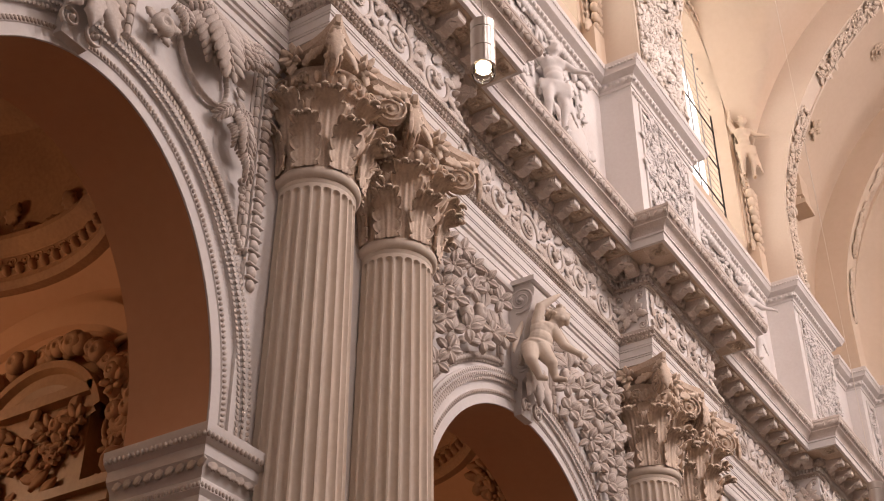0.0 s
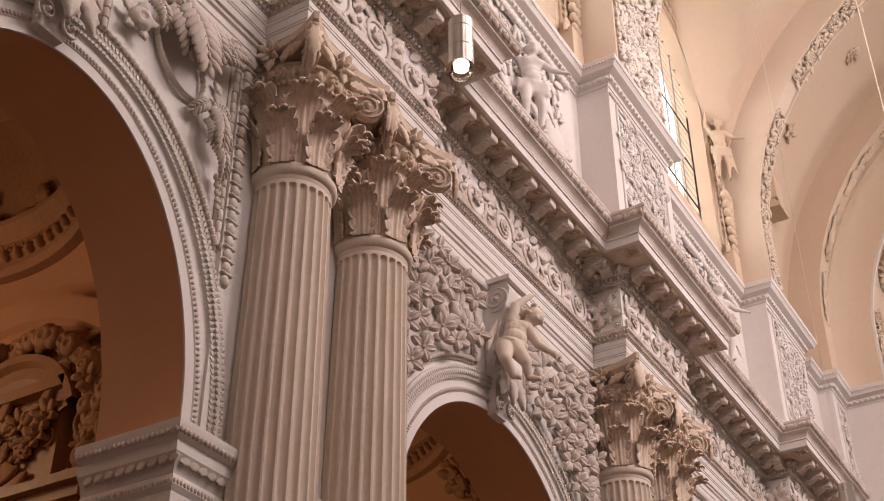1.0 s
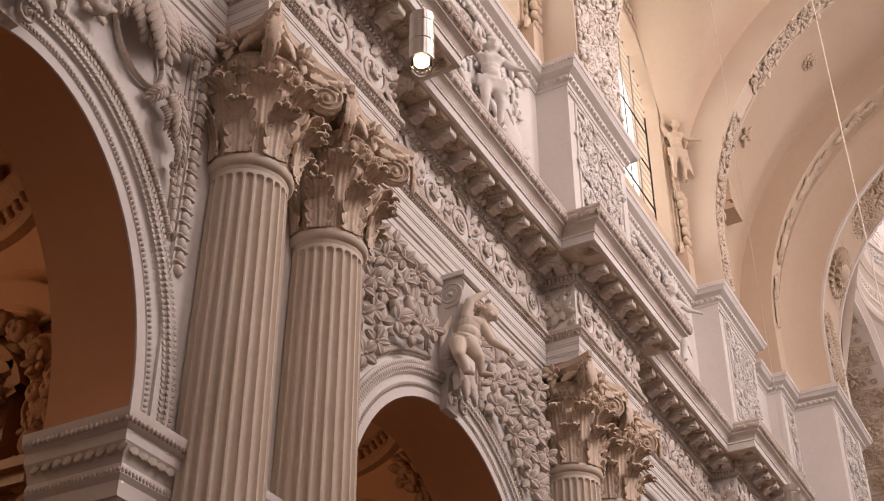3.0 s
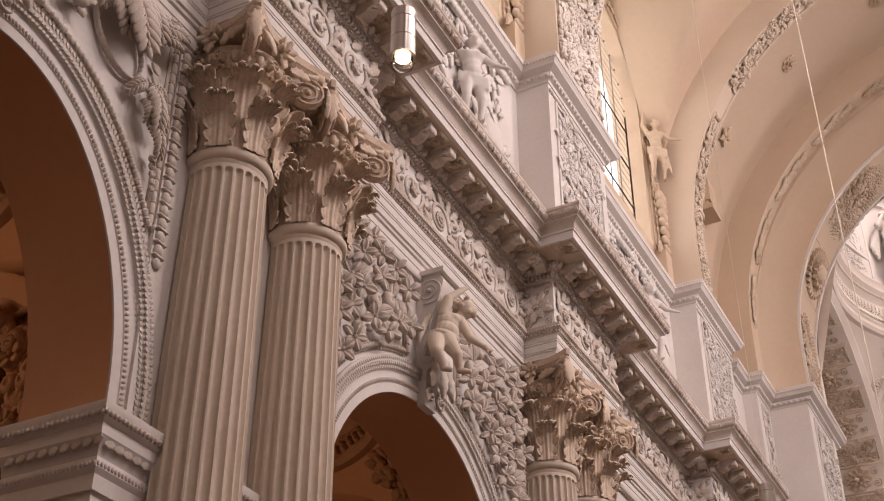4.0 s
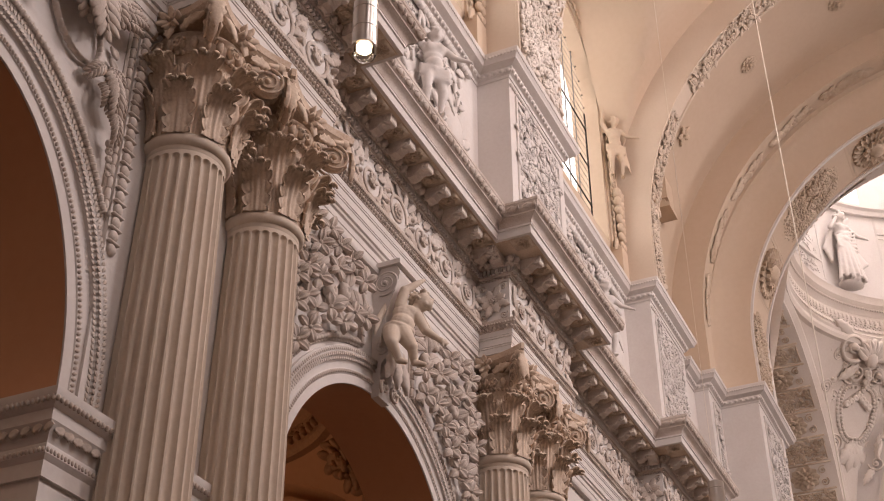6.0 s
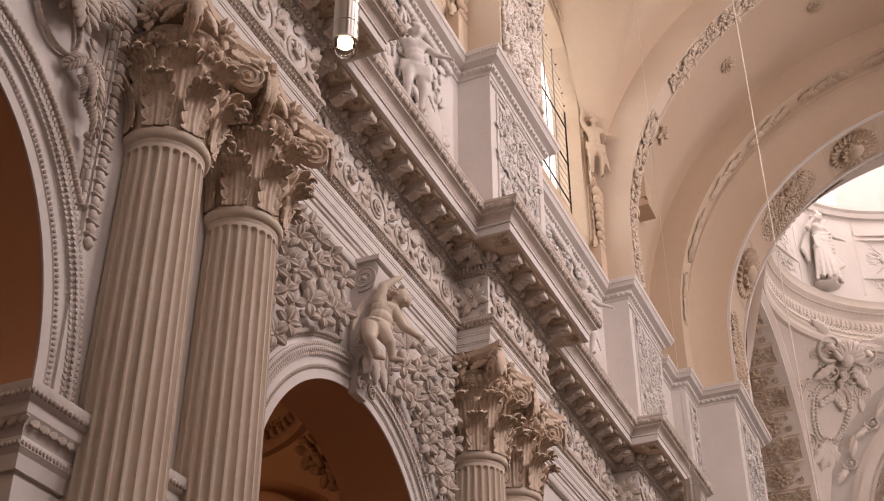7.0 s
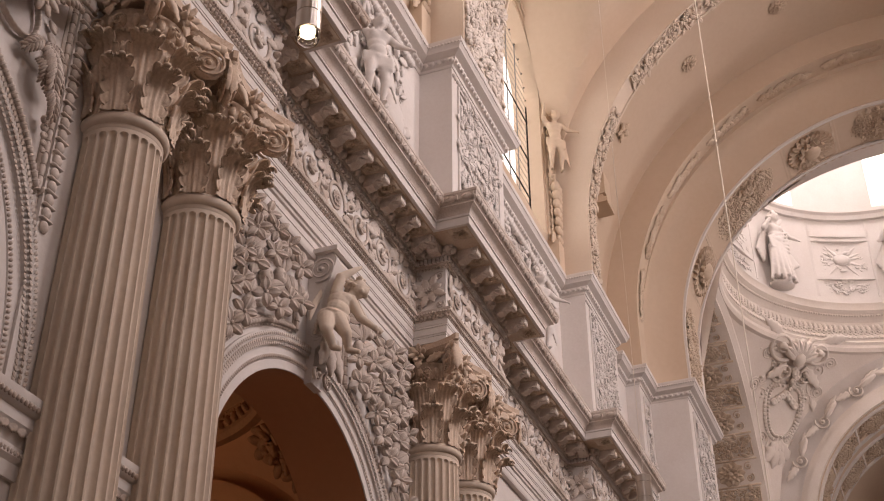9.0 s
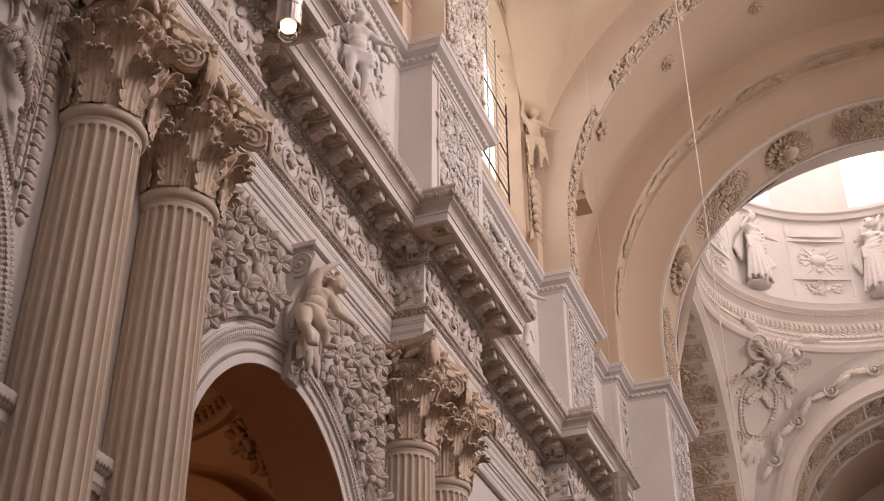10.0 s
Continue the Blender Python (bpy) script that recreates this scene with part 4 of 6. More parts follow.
# ---- columns ----
def fluted_shaft():
    bm = bmesh.new()
    flutes, per, top, cap = 24, 12, 10.375, 0.05
    levels = [1.5, 3.0, 5.0, 6.5, 8.0, 9.2, 10.0, top] + [top + cap * math.sin(math.pi / 2 * k / 7) for k in range(1, 8)] + [10.45, 10.475]
    rings = []
    for z in levels:
        t = (z - 1.5) / 9.0
        r = 0.535 - 0.075 * t ** 1.5
        lift = max(0.0, z - top) / cap
        ring = []
        for i in range(flutes * per):
            a, u = 2 * math.pi * i / (flutes * per), (i % per) / per
            q = 0.0 if u < 0.2 else math.sqrt(max(0, 1 - ((u - 0.6) / 0.4) ** 2 - lift * lift))
            ring.append(bm.verts.new(((r - 0.055 * q) * math.cos(a), (r - 0.055 * q) * math.sin(a), z)))
        rings.append(ring)
    n = flutes * per
    for a, b in zip(rings, rings[1:]):
        for i in range(n):
            bm.faces.new((a[i], a[(i + 1) % n], b[(i + 1) % n], b[i]))
    return bm


def column():
    col = tagged(empty("column"), "tall fluted stucco column with composite capital", "column", "paired columns of the nave")
    part("shaft", fluted_shaft(), SHAFT, col, "fluted pale shaft", 50)
    bm = bmesh.new()
    lathe(bm, [(0.45, 10.47), (0.465, 10.49), (0.465, 10.535), (0.50, 10.55), (0.52, 10.585), (0.523, 10.61), (0.52, 10.645), (0.50, 10.675), (0.45, 10.69)], 48)
    part("astragal", bm, SHAFT, col)
    bm = bmesh.new()
    lathe(bm, [(0.66, 0.9), (0.70, 0.9), (0.76, 1.0), (0.70, 1.1), (0.60, 1.15), (0.60, 1.25), (0.66, 1.32), (0.60, 1.4), (0.54, 1.5)], 48)
    part("base", bm, SHAFT, col)
    bm = bmesh.new()
    box(bm, -0.8, -0.8, 0, 0.8, 0.45, 0.9)
    part("plinth", bm, WHITE, col)
    bm = bmesh.new()
    lathe(bm, [(0.43, 10.65), (0.42, 11.2), (0.43, 11.6), (0.47, 11.82), (0.57, 11.98), (0.56, 12.16)], 32)
    cap = part("capital", bm, CAPITAL, col, "carved composite capital with acanthus leaves")
    # abacus with hollow sides and cut corners
    bm = bmesh.new()
    rings = []
    for z, e in ((12.30, 0.90), (12.32, 0.96), (12.36, 1.0), (12.38, 1.05), (12.43, 1.06), (12.48, 1.07), (12.49, 1.05)):
        ring = []
        for s in range(4):
            for i in range(12):
                t = i / 11 * 2 - 1
                x, y = 0.72 * t, -0.76 + 0.20 * (1 - t * t)
                a = s * math.pi / 2
                ring.append(bm.verts.new((e * (x * math.cos(a) - y * math.sin(a)), e * (x * math.sin(a) + y * math.cos(a)), z)))
        rings.append(ring)
    for a, b in zip(rings, rings[1:]):
        for i in range(48):
            bm.faces.new((a[i], a[(i + 1) % 48], b[(i + 1) % 48], b[i]))
    bm.faces.new(rings[0][::-1])
    bm.faces.new(rings[-1])
    part("abacus", bm, CAPITAL, cap, smooth=30)
    low = joined_mesh("acanthus_leaf", CAPITAL, [(make_acanthus(0.56, 0.20, 0.36), Matrix())])
    high = joined_mesh("acanthus_leaf", CAPITAL, [(make_acanthus(1.0, 0.215, 0.46), Matrix())])
    for k in range(8):
        a = 2 * math.pi * k / 8
        part("acanthus_leaf", high, None, cap, at=Matrix.Rotation(a, 4, "Z") @ Matrix.Translation((0, -0.45, 10.66)))
        part("acanthus_leaf", low, None, cap, at=Matrix.Rotation(a + math.pi / 8, 4, "Z") @ Matrix.Translation((0, -0.50, 10.66)))
    vol = joined_mesh("volute", CAPITAL, [(SCROLL_TIGHT, on((0, s * 0.06, 0), (0.72, 0, 0), (0, s, 0)) @ put(0, 0, 0, 1.6, 0.215, 0.215 * s, 0.2)) for s in (-1, 1)]
                       + [(EGG, Matrix.Diagonal((0.22, 0.07, 0.22, 1))), (BLOCK, put(-0.2, 0, 0.16, 0, 0.5, 0.12, 0.10)), (BLOCK, put(0.02, 0, 0.25, 0, 0.2, 0.2, 0.06)), (LEAF_LONG, on((0.21, 0, 0.24), (0, 0, -1), (1, 0, 0)) @ put(0, 0, 0, 0, 0.52, 0.30, 0.35)), (EGG, put(0.12, 0, 0.3, 0, 0.12, 0.09, 0.09))])
    for k in range(4):
        a = math.pi / 4 + k * math.pi / 2
        part("volute", vol, None, cap, at=Matrix.Rotation(a, 4, "Z") @ Matrix.Translation((0.83, 0, 12.06)))
    ring = []
    for k in range(24):
        a = 2 * math.pi * k / 24
        ring.append((EGG, Matrix.Rotation(a, 4, "Z") @ Matrix.Translation((0.57, 0, 11.98)) @ Matrix.Diagonal((0.06, 0.052, 0.09, 1))))
    for k in range(48):
        a = 2 * math.pi * k / 48
        ring.append((EGG, Matrix.Rotation(a, 4, "Z") @ Matrix.Translation((0.53, 0, 11.86)) @ Matrix.Diagonal((0.03, 0.032, 0.03, 1))))
    for k in range(4):
        m = Matrix.Rotation(k * math.pi / 2, 4, "Z") @ on((0, -0.60, 12.30), (1, 0, 0), (0, -1, 0))
        ring += [(FLOWER6, m @ put(0, 0, 0, 0.3, 0.17, 0.17, 0.3)), (LEAF, m @ put(0, -0.03, 0, -1.57, 0.26, 0.26, 0.3))]
        for s in (-1, 1):
            m2 = m @ put(s * 0.16, -0.17, 0.02, 0, 1)
            ring += [(LEAF_LONG, m2 @ put(0, 0, 0, 0.25 if s > 0 else math.pi - 0.25, 0.36, 0.24, 0.3)), (SCROLL, m2 @ put(-0.02 * s, -0.2, 0.0, 0, 0.09 * s, 0.09, 0.12))]
    for k in range(16):
        a = 2 * math.pi * (k + 0.5) / 16
        m = Matrix.Rotation(a, 4, "Z") @ on((0, -0.455, 10.75), (0, 0, 1), (0, -1, 0))
        ring += [(LEAF_LONG, m @ put(0, 0, 0, 0.0, 0.85 if k % 2 else 0.5, 0.22, 0.16)), (LEAF, m @ put(0.62, 0.0, 0.05, 0.5 if k % 2 else -0.5, 0.32, 0.26, 0.3))]
    relief("capital_carving", ring, CAPITAL, cap)
    return col


first = column()
first.matrix_basis = pose(PAIR[0] - GAP, AXIS, 0)
for c in PAIR:
    for s in (-1, 1):
        if c == PAIR[0] and s == -1:
            continue
        copy_thing(first, pose(c + s * GAP, AXIS, 0))

# edge strips of beads beside the columns
for x in (8.52, 11.66, 17.92, 20.96):
    bm = bmesh.new()
    box(bm, x - 0.09, WALL - 0.06, 7.2, x + 0.09, WALL + 0.01, 12.1)
    strip = part("edge_strip", bm, WHITE, wall_nave)
    items = []
    z = 9.0
    while z < 12.05:
        items += [(EGG, Matrix.Translation((x, WALL - 0.07, z)) @ Matrix.Diagonal((0.07, 0.05, 0.075, 1))), (BLOCK, Matrix.Translation((x, WALL - 0.07, z + 0.085)) @ Matrix.Diagonal((0.17, 0.08, 0.02, 1)))]
        z += 0.17
    relief("bead_and_reel", items, CARVED, strip)

# ---- attic over the entablature ----
ATTIC = 7.62
PED_Y = 6.93
PED = 1.5
bm = bmesh.new()
box(bm, -14, ATTIC, 14.7, 33.5, 8.9, 19.0)
attic = structure("wall_attic", bm, WHITE, "white stucco attic wall above the cornice", "wall", None)
apath = entablature_path(PED_Y, ATTIC, PED)
SURBASE = [(-0.1, 18.62), (0.02, 18.62), (0.04, 18.67), (0.10, 18.70), (0.12, 18.76), (0.12, 18.80), (0.26, 18.86), (0.28, 18.93), (0.30, 18.95), (0.33, 19.02), (0.33, 19.09), (-0.1, 19.09)]
bm = bmesh.new()
sweep(bm, apath, SURBASE)
surbase = part("attic_cornice", bm, WHITE, attic, smooth=30)
relief("attic_cornice_carving", beads(apath, 0.10, 18.735, 0.15, EGG, (0.062, 0.05, 0.05), 8, 0.3) + beads(apath, 0.315, 18.985, 0.07, EGG, (0.028, 0.03, 0.02), 8), WHITE, surbase)
bm = bmesh.new()
sweep(bm, apath, [(-0.1, 14.86), (0.10, 14.86), (0.10, 15.25), (0.05, 15.30), (0.03, 15.36), (-0.1, 15.36)])
part("attic_base", bm, WHITE, attic, smooth=30)
for n_, c in enumerate(PAIR):
    pier = tagged(empty("attic_pier"), "white stucco attic pier with carved foliage panel", "pier", "attic piers")
    bm = bmesh.new()
    box(bm, c - PED, PED_Y, 14.86, c + PED, ATTIC + 0.05, 18.62)
    part("body", bm, WHITE, pier)
    bm = bmesh.new()
    w = 1.14
    for x0, z0, x1, z1 in ((-w - 0.07, 15.55, -w, 18.36), (w, 15.55, w + 0.07, 18.36), (-w, 15.55, w, 15.62), (-w, 18.29, w, 18.36)):
        box(bm, c + x0, PED_Y - 0.035, z0, c + x1, PED_Y + 0.01, z1)
    part("panel_frame", bm, WHITE, pier)
    rnd.seed(31 + n_)
    fol = foliage(2 * w - 0.1, 2.6, 330, 0.20, None, (0.66, 0.06, 0.02, 0.26), 0.0, SPRIG)
    fol += [(SCROLL, put(s * 0.45, q, 0.0, 0.5 * q, 0.36 * s, 0.36, 0.25)) for s in (-1, 1) for q in (-0.9, -0.1, 0.75)]
    relief("foliage_panel", place_all(fol, on((c, PED_Y, 16.95), (1, 0, 0), (0, -1, 0)) @ Matrix.Diagonal((1, 1, 0.75, 1))), WHITE, pier, "white scrolling leaf relief")
    # tall pilaster above, the foot of the transverse rib
    relief("bead_row", beads([(c - PED, PED_Y), (c + PED, PED_Y)], 0.02, 18.45, 0.11, EGG, (0.05, 0.05, 0.04), 0), WHITE, pier)

# carving of the attic bays: figures, shields and garlands
for b_, (x0, x1) in enumerate(((12.0, 17.3), (21.4, 26.7))):
    cx = (x0 + x1) / 2
    rnd.seed(50 + b_)
    rel = tagged(empty("attic_relief"), "white stucco relief with shield, palm leaves and garlands", "relief panel")
    items = []
    for s in (-1, 1):
        m = on((cx + s * 1.65, ATTIC, 16.55), (1, 0, 0), (0, -1, 0))
        items += place_all([(EGG, put(0.25 * s, -0.1, 0.05, 0, 0.42, 0.55, 0.16)), (SCROLL, put(0.25 * s, -0.55, 0.0, 1, 0.5 * s, 0.5, 0.4))] + [(LEAF_LONG, put(0, 0, 0, a, 0.75, 0.45, 0.4)) for a in (0.3, 0.9, 1.5, 2.1, 2.8, -0.5, 3.6)], m)
    items += place_all(foliage(x1 - x0 - 0.3, 3.0, 240, 0.26, None, (0.6, 0.1, 0.05, 0.25)), on((cx, ATTIC, 17.0), (1, 0, 0), (0, -1, 0)))
    items += [(FRUIT, on((x0 + (x1 - x0) * i / 40, ATTIC - 0.06, 18.42), (1, 0, 0), (0, -1, 0)) @ put(0, 0, 0, 0, 0.11)) for i in range(41)]
    relief("foliage", items, WHITE, rel)
for x, z in ((12.4, 16.0), (15.35, 15.95), (24.7, 15.95)):
    tagged(figure("putto", STANDING, WHITE, pose(x, 7.36, z, 0, 0, -48) @ Matrix.Scale(1.05, 4), 0.03), "white stucco putto standing before the attic wall", "statue")

# ---- window bay, clerestory ----
CLER, GLASS = 7.72, 8.12
WIN = [(24.4 - 9.3, 24.8, 2.35, 2.1), (24.4, 24.8, 2.35, 2.1)]
bm = bmesh.new()
wall_with_arches(bm, CLER, 8.6, -14, 33.5, 19.0, 30, WIN, 20.35)
cler = structure("wall_clerestory", bm, VAULT, "plaster clerestory wall in a warm-lit cream around arched windows", "wall", None)
for cx, cz, a, b in WIN:
    win = tagged(empty("window_1"), "tall arched window with iron glazing bars, bright daylight", "window", kind="structure")
    bm = bmesh.new()
    for x in (-1.5, -0.75, 0.0, 0.75, 1.5):
        box(bm, cx + x - 0.012, GLASS - 0.012, 20.35, cx + x + 0.012, GLASS + 0.012, cz + b * math.sqrt(1 - (x / a) ** 2))
    part("mullion", bm, LEAD, win)
    bm = bmesh.new()
    for z in (21.6, 22.9, 24.2):
        box(bm, cx - a, GLASS - 0.03, z - 0.018, cx + a, GLASS, z + 0.018)
    part("transom", bm, IRON, win)
    bm = bmesh.new()
    z = 20.6
    while z < cz + b - 0.1:
        h = a if z < cz else a * math.sqrt(1 - ((z - cz) / b) ** 2)
        box(bm, cx - h, GLASS - 0.005, z - 0.005, cx + h, GLASS + 0.005, z + 0.005)
        z += 0.26
    part("glazing_bar", bm, LEAD, win)
    bm = bmesh.new()
    ellipse_band(bm, cx, cz, a, b, [(0.0, -0.02), (0.0, 0.03), (0.06, 0.06), (-0.0, -0.02)][:3] + [(0.06, -0.02)], 20.35, GLASS + 0.0)
    part("window_frame", bm, IRON, win)
    bm = bmesh.new()
    vs = [bm.verts.new((x, GLASS, z)) for x, z in [(cx + a, 20.35)] + arch_points(cx, cz, a, b, 32) + [(cx - a, 20.35)]]
    bm.faces.new(vs)
    bm2 = bmesh.new()
    bm2.faces.new([bm2.verts.new(p) for p in ((cx - 2.5, 8.48, 20.0), (cx + 2.5, 8.48, 20.0), (cx + 2.5, 8.48, 27.4), (cx - 2.5, 8.48, 27.4))])
    structure("backdrop", bm2, SKYGLOW, "bright overcast sky outside the window", "sky", None)
    pane = part("pane", bm, PANE, win, smooth=None)
    pane.visible_shadow = False
    # carved surround
    sur = tagged(empty("window_surround"), "stucco window surround with scrolls and garland", "window surround")
    bm = bmesh.new()
    ellipse_band(bm, cx, cz, a, b, [(0.14, -0.02), (0.14, 0.05), (0.2, 0.08), (0.42, 0.08), (0.46, 0.16), (0.54, 0.20), (0.58, 0.20), (0.58, -0.02)], 19.1, CLER)
    part("moulding", bm, VAULT, sur, smooth=30)
    rnd.seed(77)
    relief("carving", along_ellipse(cx, cz, a, b, 0.30, 0.10, 0.30, SCROLL, (0.12, 0.12, 0.2), 20.4, CLER) + along_ellipse(cx, cz, a, b, 0.32, 0.10, 0.21, LEAF, (0.24, 0.26, 0.24), 20.4, CLER, 0.8), VAULT, sur)
    for s in (1,):
        bm = bmesh.new()
        box(bm, cx + s * 2.72 - 0.28, CLER - 0.30, 19.1, cx + s * 2.72 + 0.28, CLER + 0.02, 20.2)
        part("plinth", bm, VAULT, sur)
    for s in (1,):
        x = cx + s * 2.78
        items = [(SCROLL_TIGHT, on((x - 0.26, CLER - 0.2, 22.35), (1, 0, 0), (0, -1, 0)) @ put(0, 0, 0, 1.5, 0.24, 0.24, 0.3))]
        for k in range(7):
            for q in (-1, 1):
                items.append((FRUIT, on((x + q * 0.14 * (1 - k * 0.08), CLER - 0.16, 22.0 - k * 0.27), (1, 0, 0), (0, -1, 0)) @ put(0, 0, 0.05, k, 0.19 - 0.012 * k)))
        items += [(LEAF_LONG, on((x, CLER - 0.1, 20.6), (1, 0, 0), (0, -1, 0)) @ put(0, 0, 0, -1.57 + t, 0.7, 0.5, 0.4)) for t in (-0.7, 0, 0.7)]
        relief("fruit_drop", items, VAULT, sur, "garland of stucco fruit")
        tagged(figure("putto", STANDING, VAULT, pose(x - 0.25, CLER - 0.34, 22.55, 0, 0, -62) @ Matrix.Diagonal((1.0, 1.0, 1.08, 1)), 0.03), "stucco putto in a warm-lit cream standing beside the tall window", "statue")
        bm = bmesh.new()
        sweep(bm, [(x - 0.75, CLER), (x + 0.45, CLER)], [(-0.02, 26.0), (0.1, 26.0), (0.16, 26.15), (0.35, 26.2), (0.35, 26.32), (0.42, 26.4), (-0.02, 26.4)])
        part("pediment_end", bm, VAULT, sur, smooth=30)

# ---- vault ----
VZ, VR = 20.8, 8.25           # springing and radius of the ribs
SHELL = VR + 0.95


def vault_shell():
    bm = bmesh.new()
    n, rows = 64, []
    xs = [-14 + 0.25 * i for i in range(188)]
    for x in xs:
        row = []
        for i in range(n + 1):
            t = math.pi * i / n
            y, z = NAVE_Y + SHELL * math.cos(t), VZ + SHELL * math.sin(t)
            for lx, lw, lh in ((24.08, 3.55, 7.0), (14.78, 3.55, 7.0), (5.48, 3.55, 7.0), (-3.82, 3.55, 7.0)):
                u = (x - lx) / lw
                if abs(u) < 1:
                    z = max(z, VZ - 0.4 + lh * math.sqrt(1 - u * u))
            row.append(bm.verts.new((x, y, z)))
        rows.append(row)
    for a, b in zip(rows, rows[1:]):
        for i in range(n):
            bm.faces.new((a[i], b[i], b[i + 1], a[i + 1]))
    return bm


structure("ceiling", vault_shell(), VAULT, "plaster barrel vault in a warm-lit cream, with window lunettes", "ceiling", 35)
bm = bmesh.new()
box(bm, -15, -12, 31.2, 36, 9.5, 31.4)
structure("ceiling_back", bm, VAULT, "upper side of the vault", "ceiling")


def arch_band(bm, x0, x1, r0, r1, cz, foot, n=64, cy=NAVE_Y):
    prof = [(x0, r0), (x1, r0), (x1, r1), (x0, r1)]
    line = [(1, 0, foot - cz)] + [(math.cos(math.pi * i / n), math.sin(math.pi * i / n), 0) for i in range(n + 1)] + [(-1, 0, foot - cz)]
    rings = [[bm.verts.new((x, cy + c * r, cz + s * r + dz)) for x, r in prof] for c, s, dz in line]
    for a, b in zip(rings, rings[1:]):
        for j in range(4):
            bm.faces.new((a[j], b[j], b[(j + 1) % 4], a[(j + 1) % 4]))


def soffit_frame(x, r, cz, ang, cy=NAVE_Y):
    """A frame on the underside of an arch: x along the nave, y along the curve, z towards the middle."""
    c, s = math.cos(ang), math.sin(ang)
    return on((x, cy + c * r, cz + s * r), (1, 0, 0), (0, -c, -s))


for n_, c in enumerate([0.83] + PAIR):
    # the first rib lies out of view and is left plain
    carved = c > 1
    rib = tagged(empty("vault_rib"), "stucco transverse rib in a daylit cream with carved garland panels", "vault rib", "transverse ribs")
    bm = bmesh.new()
    x0, x1 = (c - 1.42, c - 0.62) if n_ == 3 else (c - 1.42, c + 1.1)
    arch_band(bm, x0, x1, VR, VR + 1.3, VZ, 19.05)
    part("arch", bm, RIB, rib, smooth=30)
    for x in (x0 + 0.005, x1 - 0.075):
        bm = bmesh.new()
        arch_band(bm, x, x + 0.07, VR - 0.05, VR + 0.05, VZ, 19.096)
        part("fillet", bm, RIB, rib, smooth=30)
    mid, wide = (x0 + x1) / 2, x1 - x0 - (0.36 if n_ < 3 else 0.22)
    rnd.seed(90 + n_)
    items = []
    for h in range(3):
        m = on((mid, NAVE_Y + VR, 19.6 + h * 0.55), (1, 0, 0), (0, -1, 0))
        if c > 10:
            items += place_all(foliage(wide, 0.6, int(38 * wide), 0.2, None, (0.45, 0.15, 0.3, 0.1), 0.02), m)
    for k in range(26):
        ang = radians(3 + k * 3.4)
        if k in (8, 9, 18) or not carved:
            continue
        items += place_all(foliage(wide, 0.46, int(30 * wide), 0.19, None, (0.5, 0.15, 0.2, 0.15), 0.02), soffit_frame(mid, VR, VZ, ang))
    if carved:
        # lighter garland on the ribs near the windows, daylight put into its colour
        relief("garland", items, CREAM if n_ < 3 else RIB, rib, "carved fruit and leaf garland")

for x, deg, size in ((30.57, 53.6, 0.30), (30.63, 73.9, 0.30), (30.16, 33.5, 0.14)):
    boss = tagged(empty("vault_boss"), "small round stucco boss on the warm-lit vault", "boss", "vault bosses")
    m = soffit_frame(x, SHELL - 0.01, VZ, radians(deg))
    part("disc", joined_mesh("disc", VAULT, [(ROSETTE, m @ Matrix.Diagonal((size, size, 0.3, 1)))] + ([(LEAF_LONG, m @ put(0, 0, 0.02, q, 0.34, 0.3, 0.3)) for q in (0.4, 1.6, 2.8, 4.0, 5.2)] if deg < 40 else [])), None, boss)
bracket = tagged(empty("surround_end"), "warm-lit stucco end of a window surround in the narrow bay", "window surround")
bm = bmesh.new()
for x0, y0, z0, x1, z1 in ((30.3, 6.95, 23.65, 30.9, 26.6), (30.24, 6.86, 23.85, 30.96, 26.5), (30.18, 6.80, 23.50, 31.0, 23.66)):
    box(bm, x0, y0, z0, x1, 8.7, z1)
part("moulding", bm, VAULT, bracket)

# ---- crossing pier and arch ----
pier = tagged(empty("crossing_pier"), "white stucco crossing pier with stepped faces and carved panels", "pier")
for x0, y0, x1 in ((31.6, 7.3, 32.6), (32.6, 6.89, 33.96), (33.96, 5.78, 37.5)):
    bm = bmesh.new()
    box(bm, x0, y0, 0, x1, 9.5, 18.7)
    part("body", bm, WHITE, pier)
cpath = [(31.6, 7.62), (31.6, 7.3), (32.6, 7.3), (32.6, 6.89), (33.96, 6.89), (33.96, 5.78), (37.5, 5.78), (37.5, 12.0)]
bm = bmesh.new()
sweep(bm, cpath, SURBASE)
cor = part("cornice", bm, WHITE, pier, smooth=30)
relief("cornice_carving", beads(cpath, 0.10, 18.735, 0.15, EGG, (0.062, 0.05, 0.05), 8, 0.3) + beads(cpath, 0.315, 18.985, 0.07, EGG, (0.028, 0.03, 0.02), 8), WHITE, cor)
rnd.seed(120)
for x, y, w in ((33.3, 6.89, 0.6), (35.7, 5.78, 2.4)):
    bm = bmesh.new()
    for q in (-1, 1):
        box(bm, x + q * w / 2 - 0.05, y - 0.04, 14.9, x + q * w / 2 + 0.05, y + 0.01, 18.4)
    box(bm, x - w / 2, y - 0.04, 18.3, x + w / 2, y + 0.01, 18.4)
    part("panel_frame", bm, WHITE, pier)
    relief("foliage_panel", place_all(foliage(w - 0.15, 3.3, int(130 * w), 0.2, None, (0.62, 0.1, 0.03, 0.25), 0.0, SPRIG), on((x, y, 16.6), (1, 0, 0), (0, -1, 0))), WHITE, pier)

cross = tagged(empty("crossing_arch"), "broad crossing arch with coffers, rosettes and flower panels", "arch")
bm = bmesh.new()
arch_band(bm, 32.65, 33.4, VR, VR + 2.5, VZ, 19.05)
